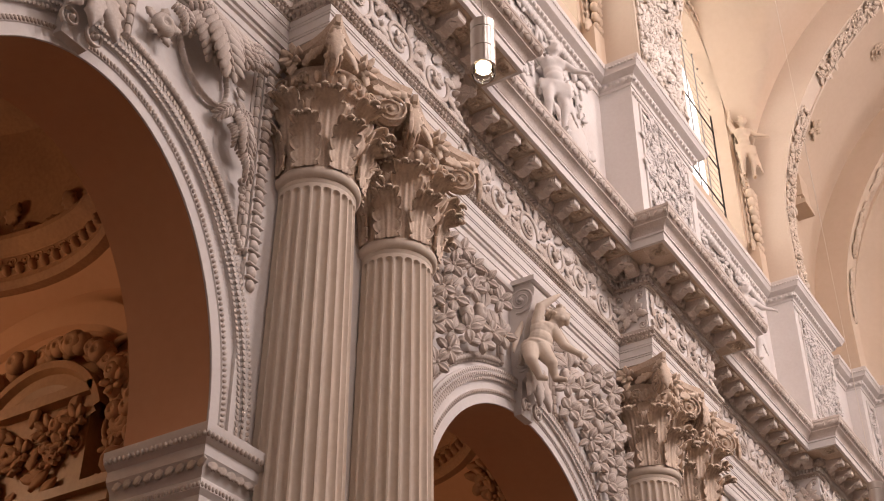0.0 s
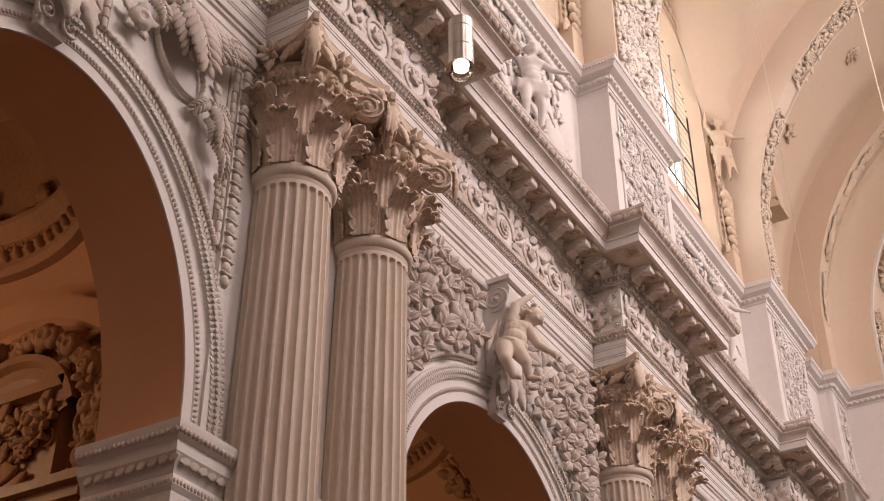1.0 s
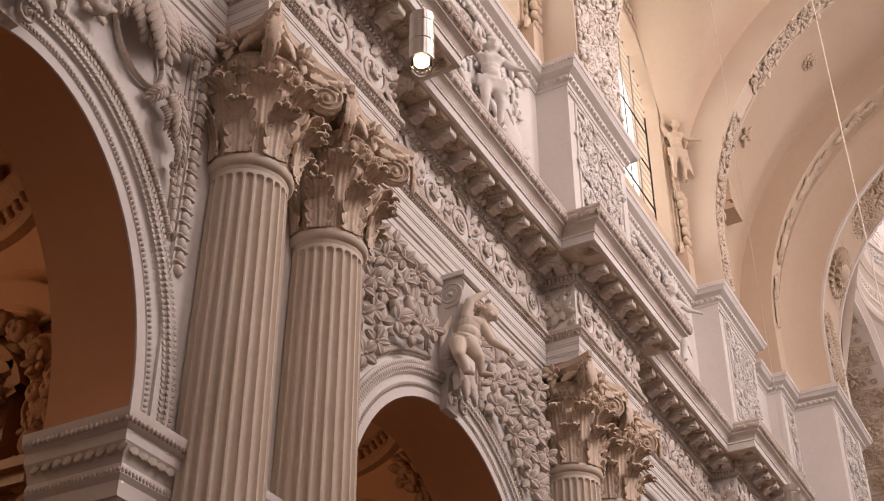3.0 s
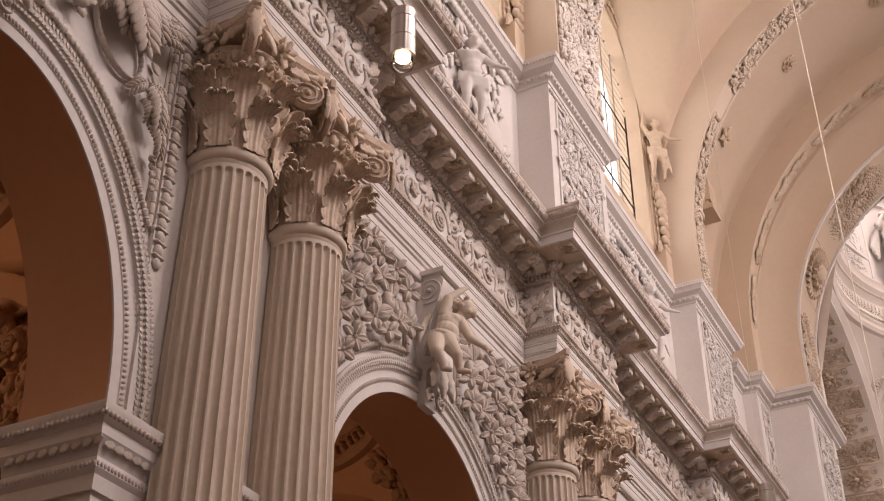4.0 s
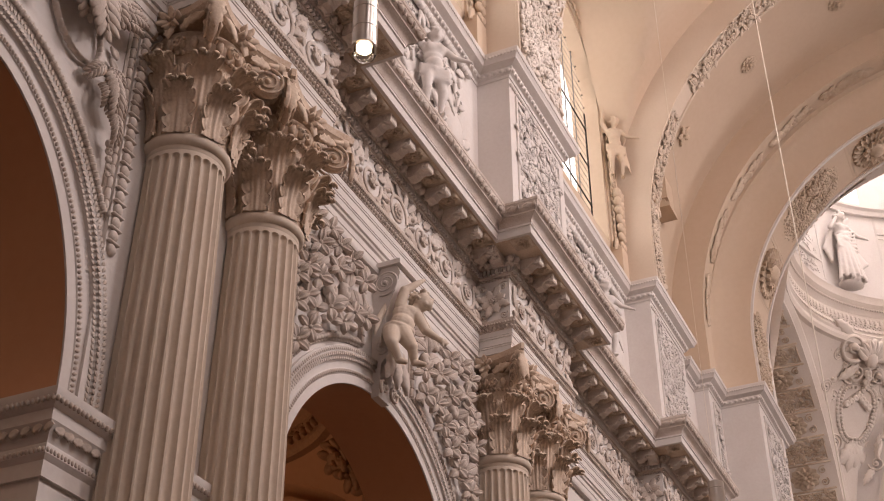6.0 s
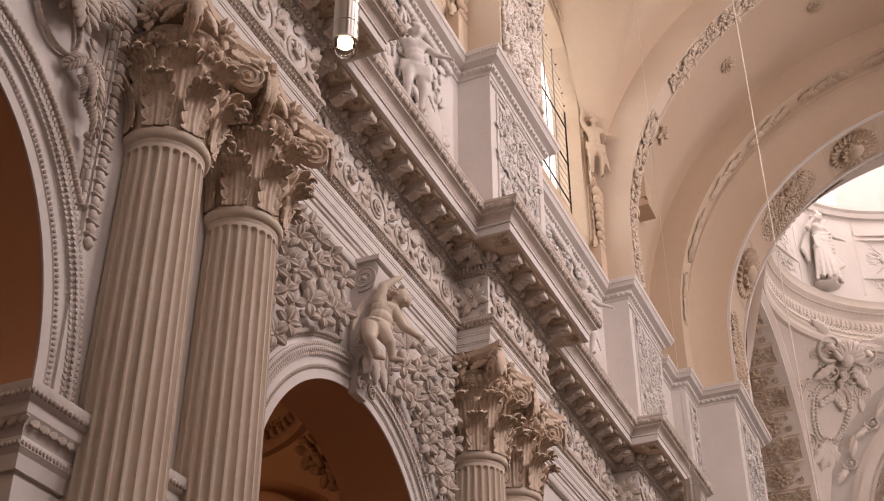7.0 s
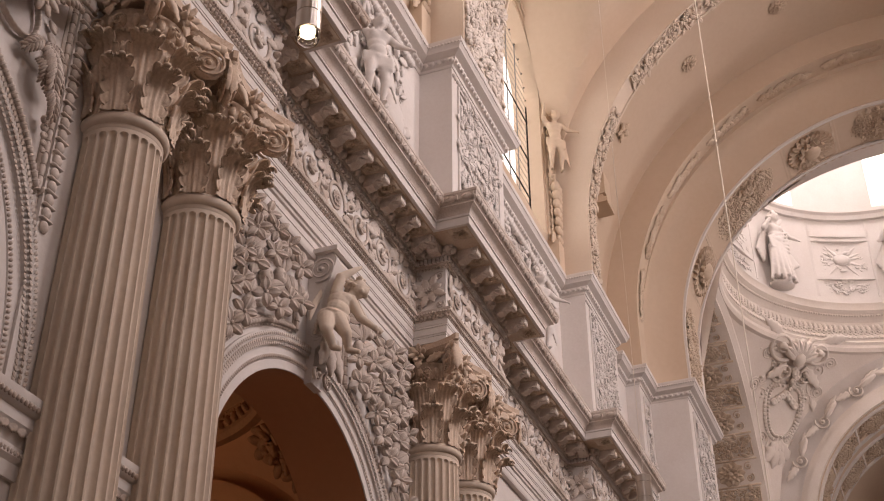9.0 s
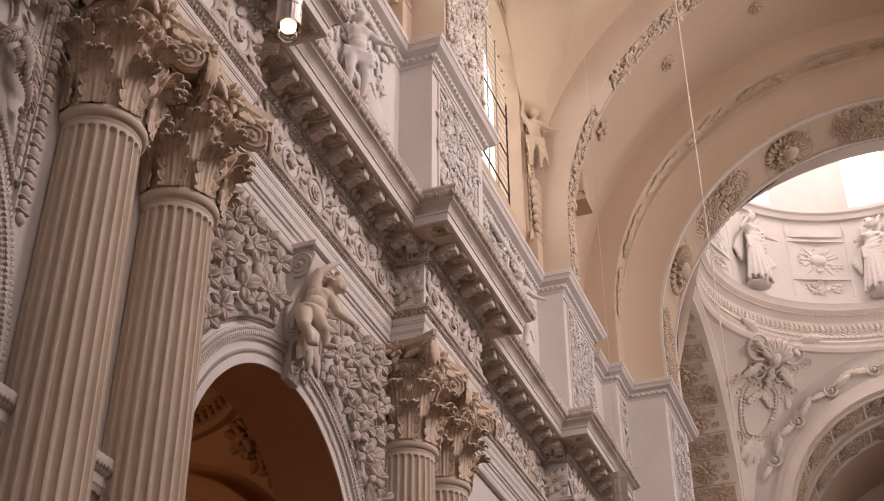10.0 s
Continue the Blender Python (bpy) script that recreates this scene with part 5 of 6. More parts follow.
part("outer_order", bm, VAULT, cross, smooth=30)
bm = bmesh.new()
n = 64
prof = [(33.4, VR + 0.02)] + [(33.4 + 0.62 * math.sin(t), 7.2 + (VR + 0.02 - 7.2) * math.cos(t)) for t in (math.pi / 2 * i / 8 for i in range(1, 9))] + [(36.3, 7.2), (36.3, 7.95), (37.6, 8.0), (37.6, 10.5), (33.4, 10.5)]
line = [(1, 0, 19.05 - 20.6)] + [(math.cos(math.pi * i / n), math.sin(math.pi * i / n), 0) for i in range(n + 1)] + [(-1, 0, 19.05 - 20.6)]
rings = [[bm.verts.new((x, NAVE_Y + c * r, 20.6 + s * r + dz)) for x, r in prof] for c, s, dz in line]
for a, b in zip(rings, rings[1:]):
    for j in range(len(prof)):
        bm.faces.new((a[j], b[j], b[(j + 1) % len(prof)], a[(j + 1) % len(prof)]))
part("arch", bm, VAULT, cross, smooth=35)
items = []
rnd.seed(130)
for k in range(60):
    ang = radians(2 + k * 2.2)
    if k % 7 > 4:
        continue
    m = soffit_frame(33.05, VR, VZ, ang)
    items += place_all([(LEAF, put(rnd.uniform(-0.05, 0.05), q, 0, 1.57 + rnd.uniform(-0.8, 0.8), 0.34, 0.4, 0.36)) for q in (-0.14, -0.03, 0.08, 0.17)] + [(FRUIT, put(0.06, 0, 0.02, 0, 0.07))], m)
relief("leaf_band", items, GARLAND, cross, "narrow band of laurel leaves")
bm = bmesh.new()
for x in (34.05, 36.08):
    arch_band(bm, x, x + 0.1, 7.13, 7.22, 20.6, 19.1)
part("fillet", bm, WHITE, cross, smooth=30)
relief("edge_leaves", [(LEAF, soffit_frame(36.22, 7.2, 20.6, radians(q * 1.05)) @ put(0, 0, 0.0, 1.57 + (0.5 if q % 2 else -0.5), 0.17, 0.2, 0.16)) for q in range(100)], GARLAND, cross)
LEN = radians(22.4)
bm = bmesh.new()
make_petal(bm, 0, 0.30, 0.82, 0.10, 0.17)
ROSE_PETAL = finish(bm, "petal", GARLAND, 60)
for k in range(8):
    mid = radians(1.7) + LEN * k
    m = soffit_frame(35.12, 7.2, 20.6, mid)
    half = 0.95 if k % 2 else 1.60
    for q0 in (-half - 0.09, half):
        bm = bmesh.new()
        box(bm, -0.9, q0, -0.02, 0.9, q0 + 0.09, 0.07)
        part("coffer_bar", bm, VAULT, cross, at=m)
    bm = bmesh.new()
    for x0, q0, x1, q1 in ((-0.93, -half + 0.06, -0.86, half - 0.06), (0.86, -half + 0.06, 0.93, half - 0.06), (-0.86, -half + 0.06, 0.86, -half + 0.13), (-0.86, half - 0.13, 0.86, half - 0.06)):
        box(bm, x0, q0, -0.02, x1, q1, 0.06)
    part("coffer_frame", bm, GARLAND, cross, at=m)
    if k % 2:
        bm = bmesh.new()
        lathe(bm, [(0.30, -0.02), (0.34, 0.10), (0.28, 0.24), (0.18, 0.33), (0.05, 0.36)], 24)
        hub = part("rosette", bm, GARLAND, cross, "round petalled rosette", at=m)
        for q in range(24):
            part("petal", ROSE_PETAL, None, hub, at=Matrix.Rotation(2 * math.pi * q / 24, 4, "Z"))
        for q in range(12):
            part("petal", ROSE_PETAL, None, hub, at=Matrix.Rotation(2 * math.pi * (q + 0.5) / 12, 4, "Z") @ Matrix.Translation((-0.04, 0, 0.10)) @ Matrix.Diagonal((0.64, 1.15, 1.1, 1)))
    else:
        rnd.seed(140 + k)
        it = foliage(1.7, 2 * half - 0.3, 170, 0.2, lambda x, y: (x / 0.80) ** 2 + (y / (half - 0.1)) ** 2 > 1, (0.5, 0.05, 0.02, 0.43), 0.0, SPRIG) + foliage(1.4, 2 * half - 0.4, 250, 0.23, lambda x, y: (x / 0.72) ** 2 + (y / (half - 0.2)) ** 2 < 1, (0.4, 0.38, 0.12, 0.1), 0.03)
        it += [(EGG, put(sx * 0.86, -half + 0.1 * q, 0.02, 1.57, 0.055, 0.035, 0.04)) for sx in (-1, 1) for q in range(int(20 * half))]
        it += [(SCROLL, put(sx * 0.68, sy * (half - 0.22), 0, 0.6, 0.2 * sx, 0.2 * sy, 0.25)) for sx in (-1, 1) for sy in (-1, 1)]
        it += [(EGG, put(0.80 * math.cos(a), (half - 0.1) * math.sin(a), 0.02, math.atan2((half - 0.1) * math.cos(a), -0.80 * math.sin(a)), 0.08, 0.05, 0.05)) for a in (2 * math.pi * i / 44 for i in range(44))]
        relief("flower_panel", place_all(it, m), GARLAND, cross, "oval panel of stucco flowers")

# ---- crossing: pendentives, ring, drum ----
DX, DY, DR = 44.3, NAVE_Y, 7.3
pend = tagged(empty("pendentive"), "white stucco pendentives carrying the ring of the dome", "pendentive", kind="structure")
bm = bmesh.new()
R2, n = math.hypot(DR, DR), 128
rings = []
for j in range(9):
    ring = []
    for i in range(n):
        a = 2 * math.pi * i / n
        edge = DR / max(abs(math.cos(a)), abs(math.sin(a)))
        if -math.cos(a) > abs(math.sin(a)):
            edge = max(7.24, 6.7 / -math.cos(a))
        r = 7.22 + (edge - 7.22) * j / 8
        ring.append(bm.verts.new((DX + r * math.cos(a), DY + r * math.sin(a), 20.7 + math.sqrt(max(0, R2 * R2 - r * r)))))
    rings.append(ring)
for a, b in zip(rings, rings[1:]):
    for i in range(n):
        bm.faces.new((a[i], a[(i + 1) % n], b[(i + 1) % n], b[i]))
part("shell", bm, CREAM, pend)
bm = bmesh.new()
lathe(bm, [(7.9, 27.9), (7.20, 27.9), (7.12, 28.05), (7.12, 28.2), (7.05, 28.3), (7.14, 28.4), (7.16, 29.3), (7.10, 29.4), (7.0, 29.5), (6.85, 29.62), (6.75, 29.7), (6.72, 29.9), (6.66, 30.0), (7.9, 30.0)], 128, (DX, DY, 0), False)
ring_ob = part("ring_cornice", bm, CREAM, pend, smooth=25)
items = []
rnd.seed(160)
for k in range(90):
    a = radians(-50 + k * 1.9)
    o = Vector((-math.cos(a), -math.sin(a), 0))
    u = Vector((math.sin(a), -math.cos(a), 0))
    m = on((DX - o.x * 7.14, DY - o.y * 7.14, 28.85), u * 1.0, o)
    items += place_all([(SCROLL, put(0, 0, 0, 0.5, 0.2, 0.2 * (1 if k % 2 else -1), 0.25)), (LEAF, put(0.1, 0.2, 0, 0.3, 0.3, 0.3, 0.3)), (LEAF, put(0, -0.2, 0, -0.5, 0.3, 0.3, 0.3)), (LEAF_LONG, put(-0.1, 0.0, 0, 2.0, 0.34, 0.3, 0.3))], m)
    for q in (-0.07, 0.07):
        items.append((EGG, on((DX - o.x * 6.95, DY - o.y * 6.95, 29.55), u, o) @ put(q, 0, 0, 0, 0.06, 0.06, 0.06)))
relief("ring_scroll", items, CREAM, ring_ob, "running leaf scroll on the ring")

drum = structure("wall_drum", bmesh.new(), WHITE, "bright white drum of the dome", "wall")
bm = bmesh.new()
n, zs = 96, [29.95, 34.6, 35.2, 40.5, 42]
rings = [[bm.verts.new((DX + 7.0 * math.cos(2 * math.pi * i / n), DY + 7.0 * math.sin(2 * math.pi * i / n), z)) for i in range(n)] for z in zs]
for k, (a, b) in enumerate(zip(rings, rings[1:])):
    for i in range(n):
        if k == 2 and (i + 2) % 12 < 4:
            continue
        bm.faces.new((a[i], a[(i + 1) % n], b[(i + 1) % n], b[i]))
part("shell", bm, WHITE, drum)
bm = bmesh.new()
lathe(bm, [(7.2, 41.9), (6.9, 42.0), (6.4, 44.5), (5, 47), (3, 48.6), (0.5, 49.2)], 64, (DX, DY, 0), False)
part("dome", bm, WHITE, drum)
bm = bmesh.new()
lathe(bm, [(8.2, 34.0), (8.2, 42.0)], 48, (DX, DY, 0), False)
structure("backdrop", bm, SKYGLOW, "bright overcast sky outside the drum windows", "sky")
bm = bmesh.new()
lathe(bm, [(7.1, 34.5), (6.85, 34.5), (6.8, 34.7), (6.7, 34.8), (6.7, 34.95), (6.85, 35.05), (7.1, 35.05)], 96, (DX, DY, 0), False)
part("sill_cornice", bm, WHITE, drum, smooth=25)
for k in range(-2, 6):
    a = radians(-2 + 24.5 * k)
    o = Vector((-math.cos(a), -math.sin(a), 0))
    u = o.cross(Vector((0, 0, 1))) * -1
    m = on((DX - o.x * 6.98, DY - o.y * 6.98, 32.4), u, o) @ Matrix.Diagonal((1.22 if k % 2 else 1, 1, 1, 1))
    if k % 2:
        ob = tagged(empty("drum_panel"), "white stucco panel with carved trophy on the drum", "relief panel", "drum panels")
        bm = bmesh.new()
        for x0, y0, x1, y1 in ((-1.15, -1.9, -1.05, 2.0), (1.05, -1.9, 1.15, 2.0), (-1.05, 0.95, 1.05, 1.05), (-1.05, -1.05, 1.05, -0.95), (-1.3, 1.2, 1.3, 1.35), (-1.4, 1.35, 1.4, 1.5)):
            box(bm, x0, y0, -0.05, x1, y1, 0.12)
        bmesh.ops.transform(bm, matrix=m, verts=bm.verts)
        part("frame", bm, WHITE, ob)
        rnd.seed(170 + k)
        relief("trophy", place_all([(EGG, put(0, 0, 0, 0, 0.35, 0.3, 0.2))] + [(LEAF_LONG, put(0, 0, -0.03, t, 0.95, 0.2, 0.3)) for t in (0.2, 0.5, 0.9, 2.2, 2.6, 2.95, 3.5, -0.4, 4.1, -1.0)] + foliage(1.8, 1.2, 34, 0.2) + [(q[0], put(0, -1.45, 0) @ q[1]) for q in foliage(1.8, 0.55, 44, 0.2)], m @ Matrix.Diagonal((1, 1, 0.7, 1))), WHITE, ob)
    else:
        tagged(figure("statue", DRAPED, WHITE, m @ Matrix(((1, 0, 0, 0), (0, 0, 1, 0), (0, -1, 0, 0.36), (0, 0, 0, 1))) @ Matrix.Translation((-0.5, 0, -1.62)) @ Matrix.Scale(1.85, 4), 0.028), "white draped stucco statue standing on the ring cornice", "statue", "drum statues")

# choir wall with its arch
bm = bmesh.new()
wall_x = DX + DR
line = [(NAVE_Y + 5.65 * math.cos(math.pi * i / 48), 20.5 + 5.65 * math.sin(math.pi * i / 48)) for i in range(49)]
for x in (wall_x - 0.05, wall_x + 0.6):
    for (ya, za), (yb, zb) in zip(line, line[1:]):
        bm.faces.new([bm.verts.new((x, y, z)) for y, z in ((ya, za), (yb, zb), (yb, 28.2), (ya, 28.2))])
    for s in (-1, 1):
        bm.faces.new([bm.verts.new((x, NAVE_Y + s * y, z)) for y, z in ((5.65, 0), (9.0, 0), (9.0, 28.2), (5.65, 28.2))])
structure("wall_choir", bm, WHITE, "white stucco wall round the choir arch", "wall", None)
bm = bmesh.new()
arch_band(bm, wall_x - 0.22, wall_x - 0.05, 5.65, 6.05, 20.5, 10, 48)
arch_band(bm, wall_x - 0.14, wall_x - 0.05, 6.05, 6.3, 20.5, 10, 48)
choir = tagged(empty("choir_arch"), "white moulded choir arch with coffered soffit", "arch")
part("archivolt", bm, CREAM, choir, smooth=30)
bm = bmesh.new()
arch_band(bm, wall_x - 0.06, 62, 5.62, 6.2, 20.5, 0, 48)
part("barrel", bm, VAULT, choir)
for r_, x0 in ((0, 52.6), (1, 55.2)):
    bm = bmesh.new()
    arch_band(bm, x0 - 0.95, x0 - 0.85, 5.5, 5.65, 20.5, 10, 48)
    arch_band(bm, x0 + 0.85, x0 + 0.95, 5.5, 5.65, 20.5, 10, 48)
    part("fillet", bm, WHITE, choir)
    for k in range(9):
        m = soffit_frame(x0, 5.6, 20.5, radians(6 + 18 * k))
        rnd.seed(190 + k)
        bm = bmesh.new()
        box(bm, -0.86, 0.83, -0.02, 0.86, 0.93, 0.09)
        part("coffer_bar", bm, CREAM, choir, at=m)
        relief("coffer_flower", place_all(foliage(1.5, 1.45, 70, 0.25, lambda x, y: x * x / 0.5 + y * y / 0.46 < 1, (0.5, 0.3, 0.1, 0.1)) + [(EGG, put(0.76 * math.cos(a), 0.72 * math.sin(a), 0, a + 1.57, 0.08, 0.05, 0.06)) for a in (2 * math.pi * i / 30 for i in range(30))], m), GARLAND, choir)
# scrolls lying on the choir arch and the pendentive cartouche
def on_pendentive(a_deg, r):
    a = radians(a_deg)
    p = Vector((DX + r * math.cos(a), DY + r * math.sin(a), 20.7 + math.sqrt(R2 * R2 - r * r)))
    nrm = (Vector((DX, DY, 20.7)) - p).normalized()
    return on(p, Vector((math.sin(a), -math.cos(a), 0)), nrm)


cart = tagged(empty("cartouche"), "white stucco cartouche with shell, scrolls and bead drops", "cartouche")
items = []
# upper shell between two large volutes, with a fruit drop
m = on_pendentive(43, 7.80) @ Matrix.Scale(1.45, 4)
items += place_all([(SCROLL, put(s * 0.62, 0.42, 0.02, 2.2, 0.46 * s, 0.46, 0.9)) for s in (-1, 1)] + [(SCROLL_TIGHT, put(s * 1.30, 0.22, 0, 0.9, 0.26 * s, 0.26, 0.5)) for s in (-1, 1)] + [(SCROLL, put(s * 0.36, -0.30, 0.05, 0.3, 0.26 * s, -0.26, 0.7)) for s in (-1, 1)]
                   + [(BROAD_LEAF, put(0, 0.12, 0.06, 1.57 + q * 0.36, 0.62, 0.42, 0.5)) for q in (-3, -2, -1, 0, 1, 2, 3)] + [(LEAF_LONG, put(s * 0.7, 0.75, 0, 0.4 if s > 0 else 2.7, 0.8, 0.5, 0.6)) for s in (-1, 1)] + [(LEAF_LONG, put(s * 0.3, -0.1, 0.05, -0.7 if s > 0 else 3.84, 0.8, 0.5, 0.6)) for s in (-1, 1)]
                   + [(EGG, put(0, 0.12, 0.16, 0, 0.2, 0.24, 0.18))] + [(FRUIT, put(0.06 * (q % 2), -0.28 - 0.13 * q, 0.12, q, 0.13 - 0.012 * q)) for q in range(5)], m)
# thin tendrils to the sides
for t_, r_, w_ in ((31, 7.7, -1), (54, 7.75, 1), (34, 8.5, -1), (55, 8.6, 1)):
    items += place_all([(SCROLL_TIGHT, put(0, 0, 0, 0.4, 0.30 * w_, 0.30, 0.35)), (SCROLL, put(0.5 * w_, -0.3, 0, 2.2, 0.24 * w_, -0.24, 0.35)), (LEAF, put(0.2 * w_, 0.2, 0, 0.8 if w_ > 0 else 2.3, 0.4, 0.3, 0.4))], on_pendentive(t_, r_))
# lower framed cartouche
m = on_pendentive(44, 9.1) @ Matrix.Scale(1.45, 4)
edge = [(0.62 * math.copysign(abs(math.cos(t)) ** 0.6, math.cos(t)) * (1 - 0.22 * math.sin(t)) ** -1, 0.1 + 0.85 * math.sin(t)) for t in (2 * math.pi * i / 44 for i in range(45))]
for (xa, ya), (xb, yb) in zip(edge, edge[1:]):
    d = math.hypot(xb - xa, yb - ya)
    turn = math.atan2(yb - ya, xb - xa)
    items += place_all([(BLOCK, put((xa + xb) / 2, (ya + yb) / 2, 0.03, turn, d * 1.1, 0.10, 0.09)), (EGG, put((xa + xb) / 2 * 0.84, 0.1 + ((ya + yb) / 2 - 0.1) * 0.87, 0.06, turn, 0.055, 0.055, 0.07))], m)
items += place_all([(SCROLL_TIGHT, put(s * 0.95, 0.95, 0.02, 1.2, 0.34 * s, 0.34, 0.7)) for s in (-1, 1)] + [(SCROLL, put(s * 0.42, 1.12, 0.04, 2.0, 0.24 * s, 0.24, 0.6)) for s in (-1, 1)] + [(SCROLL_TIGHT, put(s * 0.62, -0.80, 0.02, 0.4, 0.28 * s, -0.28, 0.7)) for s in (-1, 1)]
                   + [(LEAF_LONG, put(0, -0.75, 0.04, -1.57 + q, 0.9, 0.6, 0.7)) for q in (-0.6, -0.2, 0.2, 0.6)] + [(LEAF_LONG, put(s * 0.9, 0.75, 0.02, -1.3 if s > 0 else -1.85, 1.2, 0.4, 0.6)) for s in (-1, 1)] + [(FRUIT, put(0.12 * q, 0.62 - 0.1 * abs(q), 0.06, q, 0.12)) for q in (-3, -2, -1, 0, 1, 2, 3)], m)
relief("carving", items, CREAM, cart)
items = []
for k in range(5):
    a = radians(28 + k * 17)
    rr = 6.62
    p = (wall_x - 0.12, NAVE_Y + rr * math.cos(a), 20.5 + rr * math.sin(a))
    m = on(p, (0, -math.sin(a), math.cos(a)), (-1, 0, 0))
    items += place_all([(SCROLL, put(0, 0.05, 0, 2.0, 0.34, 0.34, 0.5)), (LEAF_LONG, put(0.2, 0.1, 0, 0.2, 1.1, 0.5, 0.5)), (LEAF_LONG, put(-0.2, 0.1, 0, 3.0, 0.9, 0.5, 0.5)), (EGG, put(0.6, 0.12, 0.05, 0.1, 0.5, 0.12, 0.16))], m)
relief("arch_scroll", items, CREAM, choir)

# transept arch (side) with carved soffit
trans = tagged(empty("transept_arch"), "transept arch with rosettes and carved panels", "arch")
bm = bmesh.new()
n = 48
prof = [(5.72, 7.25), (5.72, 7.55), (8.6, 7.55), (8.6, 6.9), (5.9, 6.9), (5.9, 7.05)]
line = [(1, 0, -20.6)] + [(math.cos(math.pi * i / n), math.sin(math.pi * i / n), 0) for i in range(n + 1)] + [(-1, 0, -20.6)]
rings = [[bm.verts.new((DX + c * r, y, 20.6 + s * r + dz)) for y, r in prof] for c, s, dz in line]
for a, b in zip(rings, rings[1:]):
    for j in range(len(prof)):
        bm.faces.new((a[j], b[j], b[(j + 1) % len(prof)], a[(j + 1) % len(prof)]))
part("arch", bm, CREAM, trans, smooth=30)
items = []
rnd.seed(210)
for k in range(12):
    a = radians(-14 + 9 * k)
    p = (DX + 6.9 * math.cos(a), 7.2, 20.6 + 6.9 * math.sin(a)) if a > 0 else (DX + 6.9, 7.2, 20.6 + 6.9 * math.sin(a))
    aa = max(a, 0)
    m = on(p, (0, 1, 0), (-math.cos(aa), 0, -math.sin(aa)))
    items += [(BLOCK, m @ put(0, -0.54, 0.03, 0, 2.3, 0.08, 0.08))]
    if k % 2:
        items += place_all(foliage(1.9, 0.72, 90, 0.22, None, (0.5, 0.2, 0.05, 0.25)), m) + [(BLOCK, m @ put(0, q, 0.02, 0, 2.1, 0.05, 0.06)) for q in (-0.42, 0.42)] + [(BLOCK, m @ put(q, 0, 0.02, 0, 0.05, 0.84, 0.06)) for q in (-1.05, 1.05)]
    else:
        items += [(ROSETTE, m @ Matrix.Diagonal((0.60, 0.52, 0.6, 1)))] + place_all([(SCROLL, put(s * 0.75, q * 0.24, 0, 1, 0.18 * s, 0.18 * q, 0.3)) for s in (-1, 1) for q in (-1, 1)], m)
relief("soffit_carving", items, GARLAND, trans)
bm = bmesh.new()
box(bm, 50.6, 5.75, 0, 54, 9.5, 20.6)
box(bm, 36.0, 9.4, 0, 54, 9.9, 40)
structure("wall_transept", bm, WHITE, "white transept wall behind the side arch", "wall")


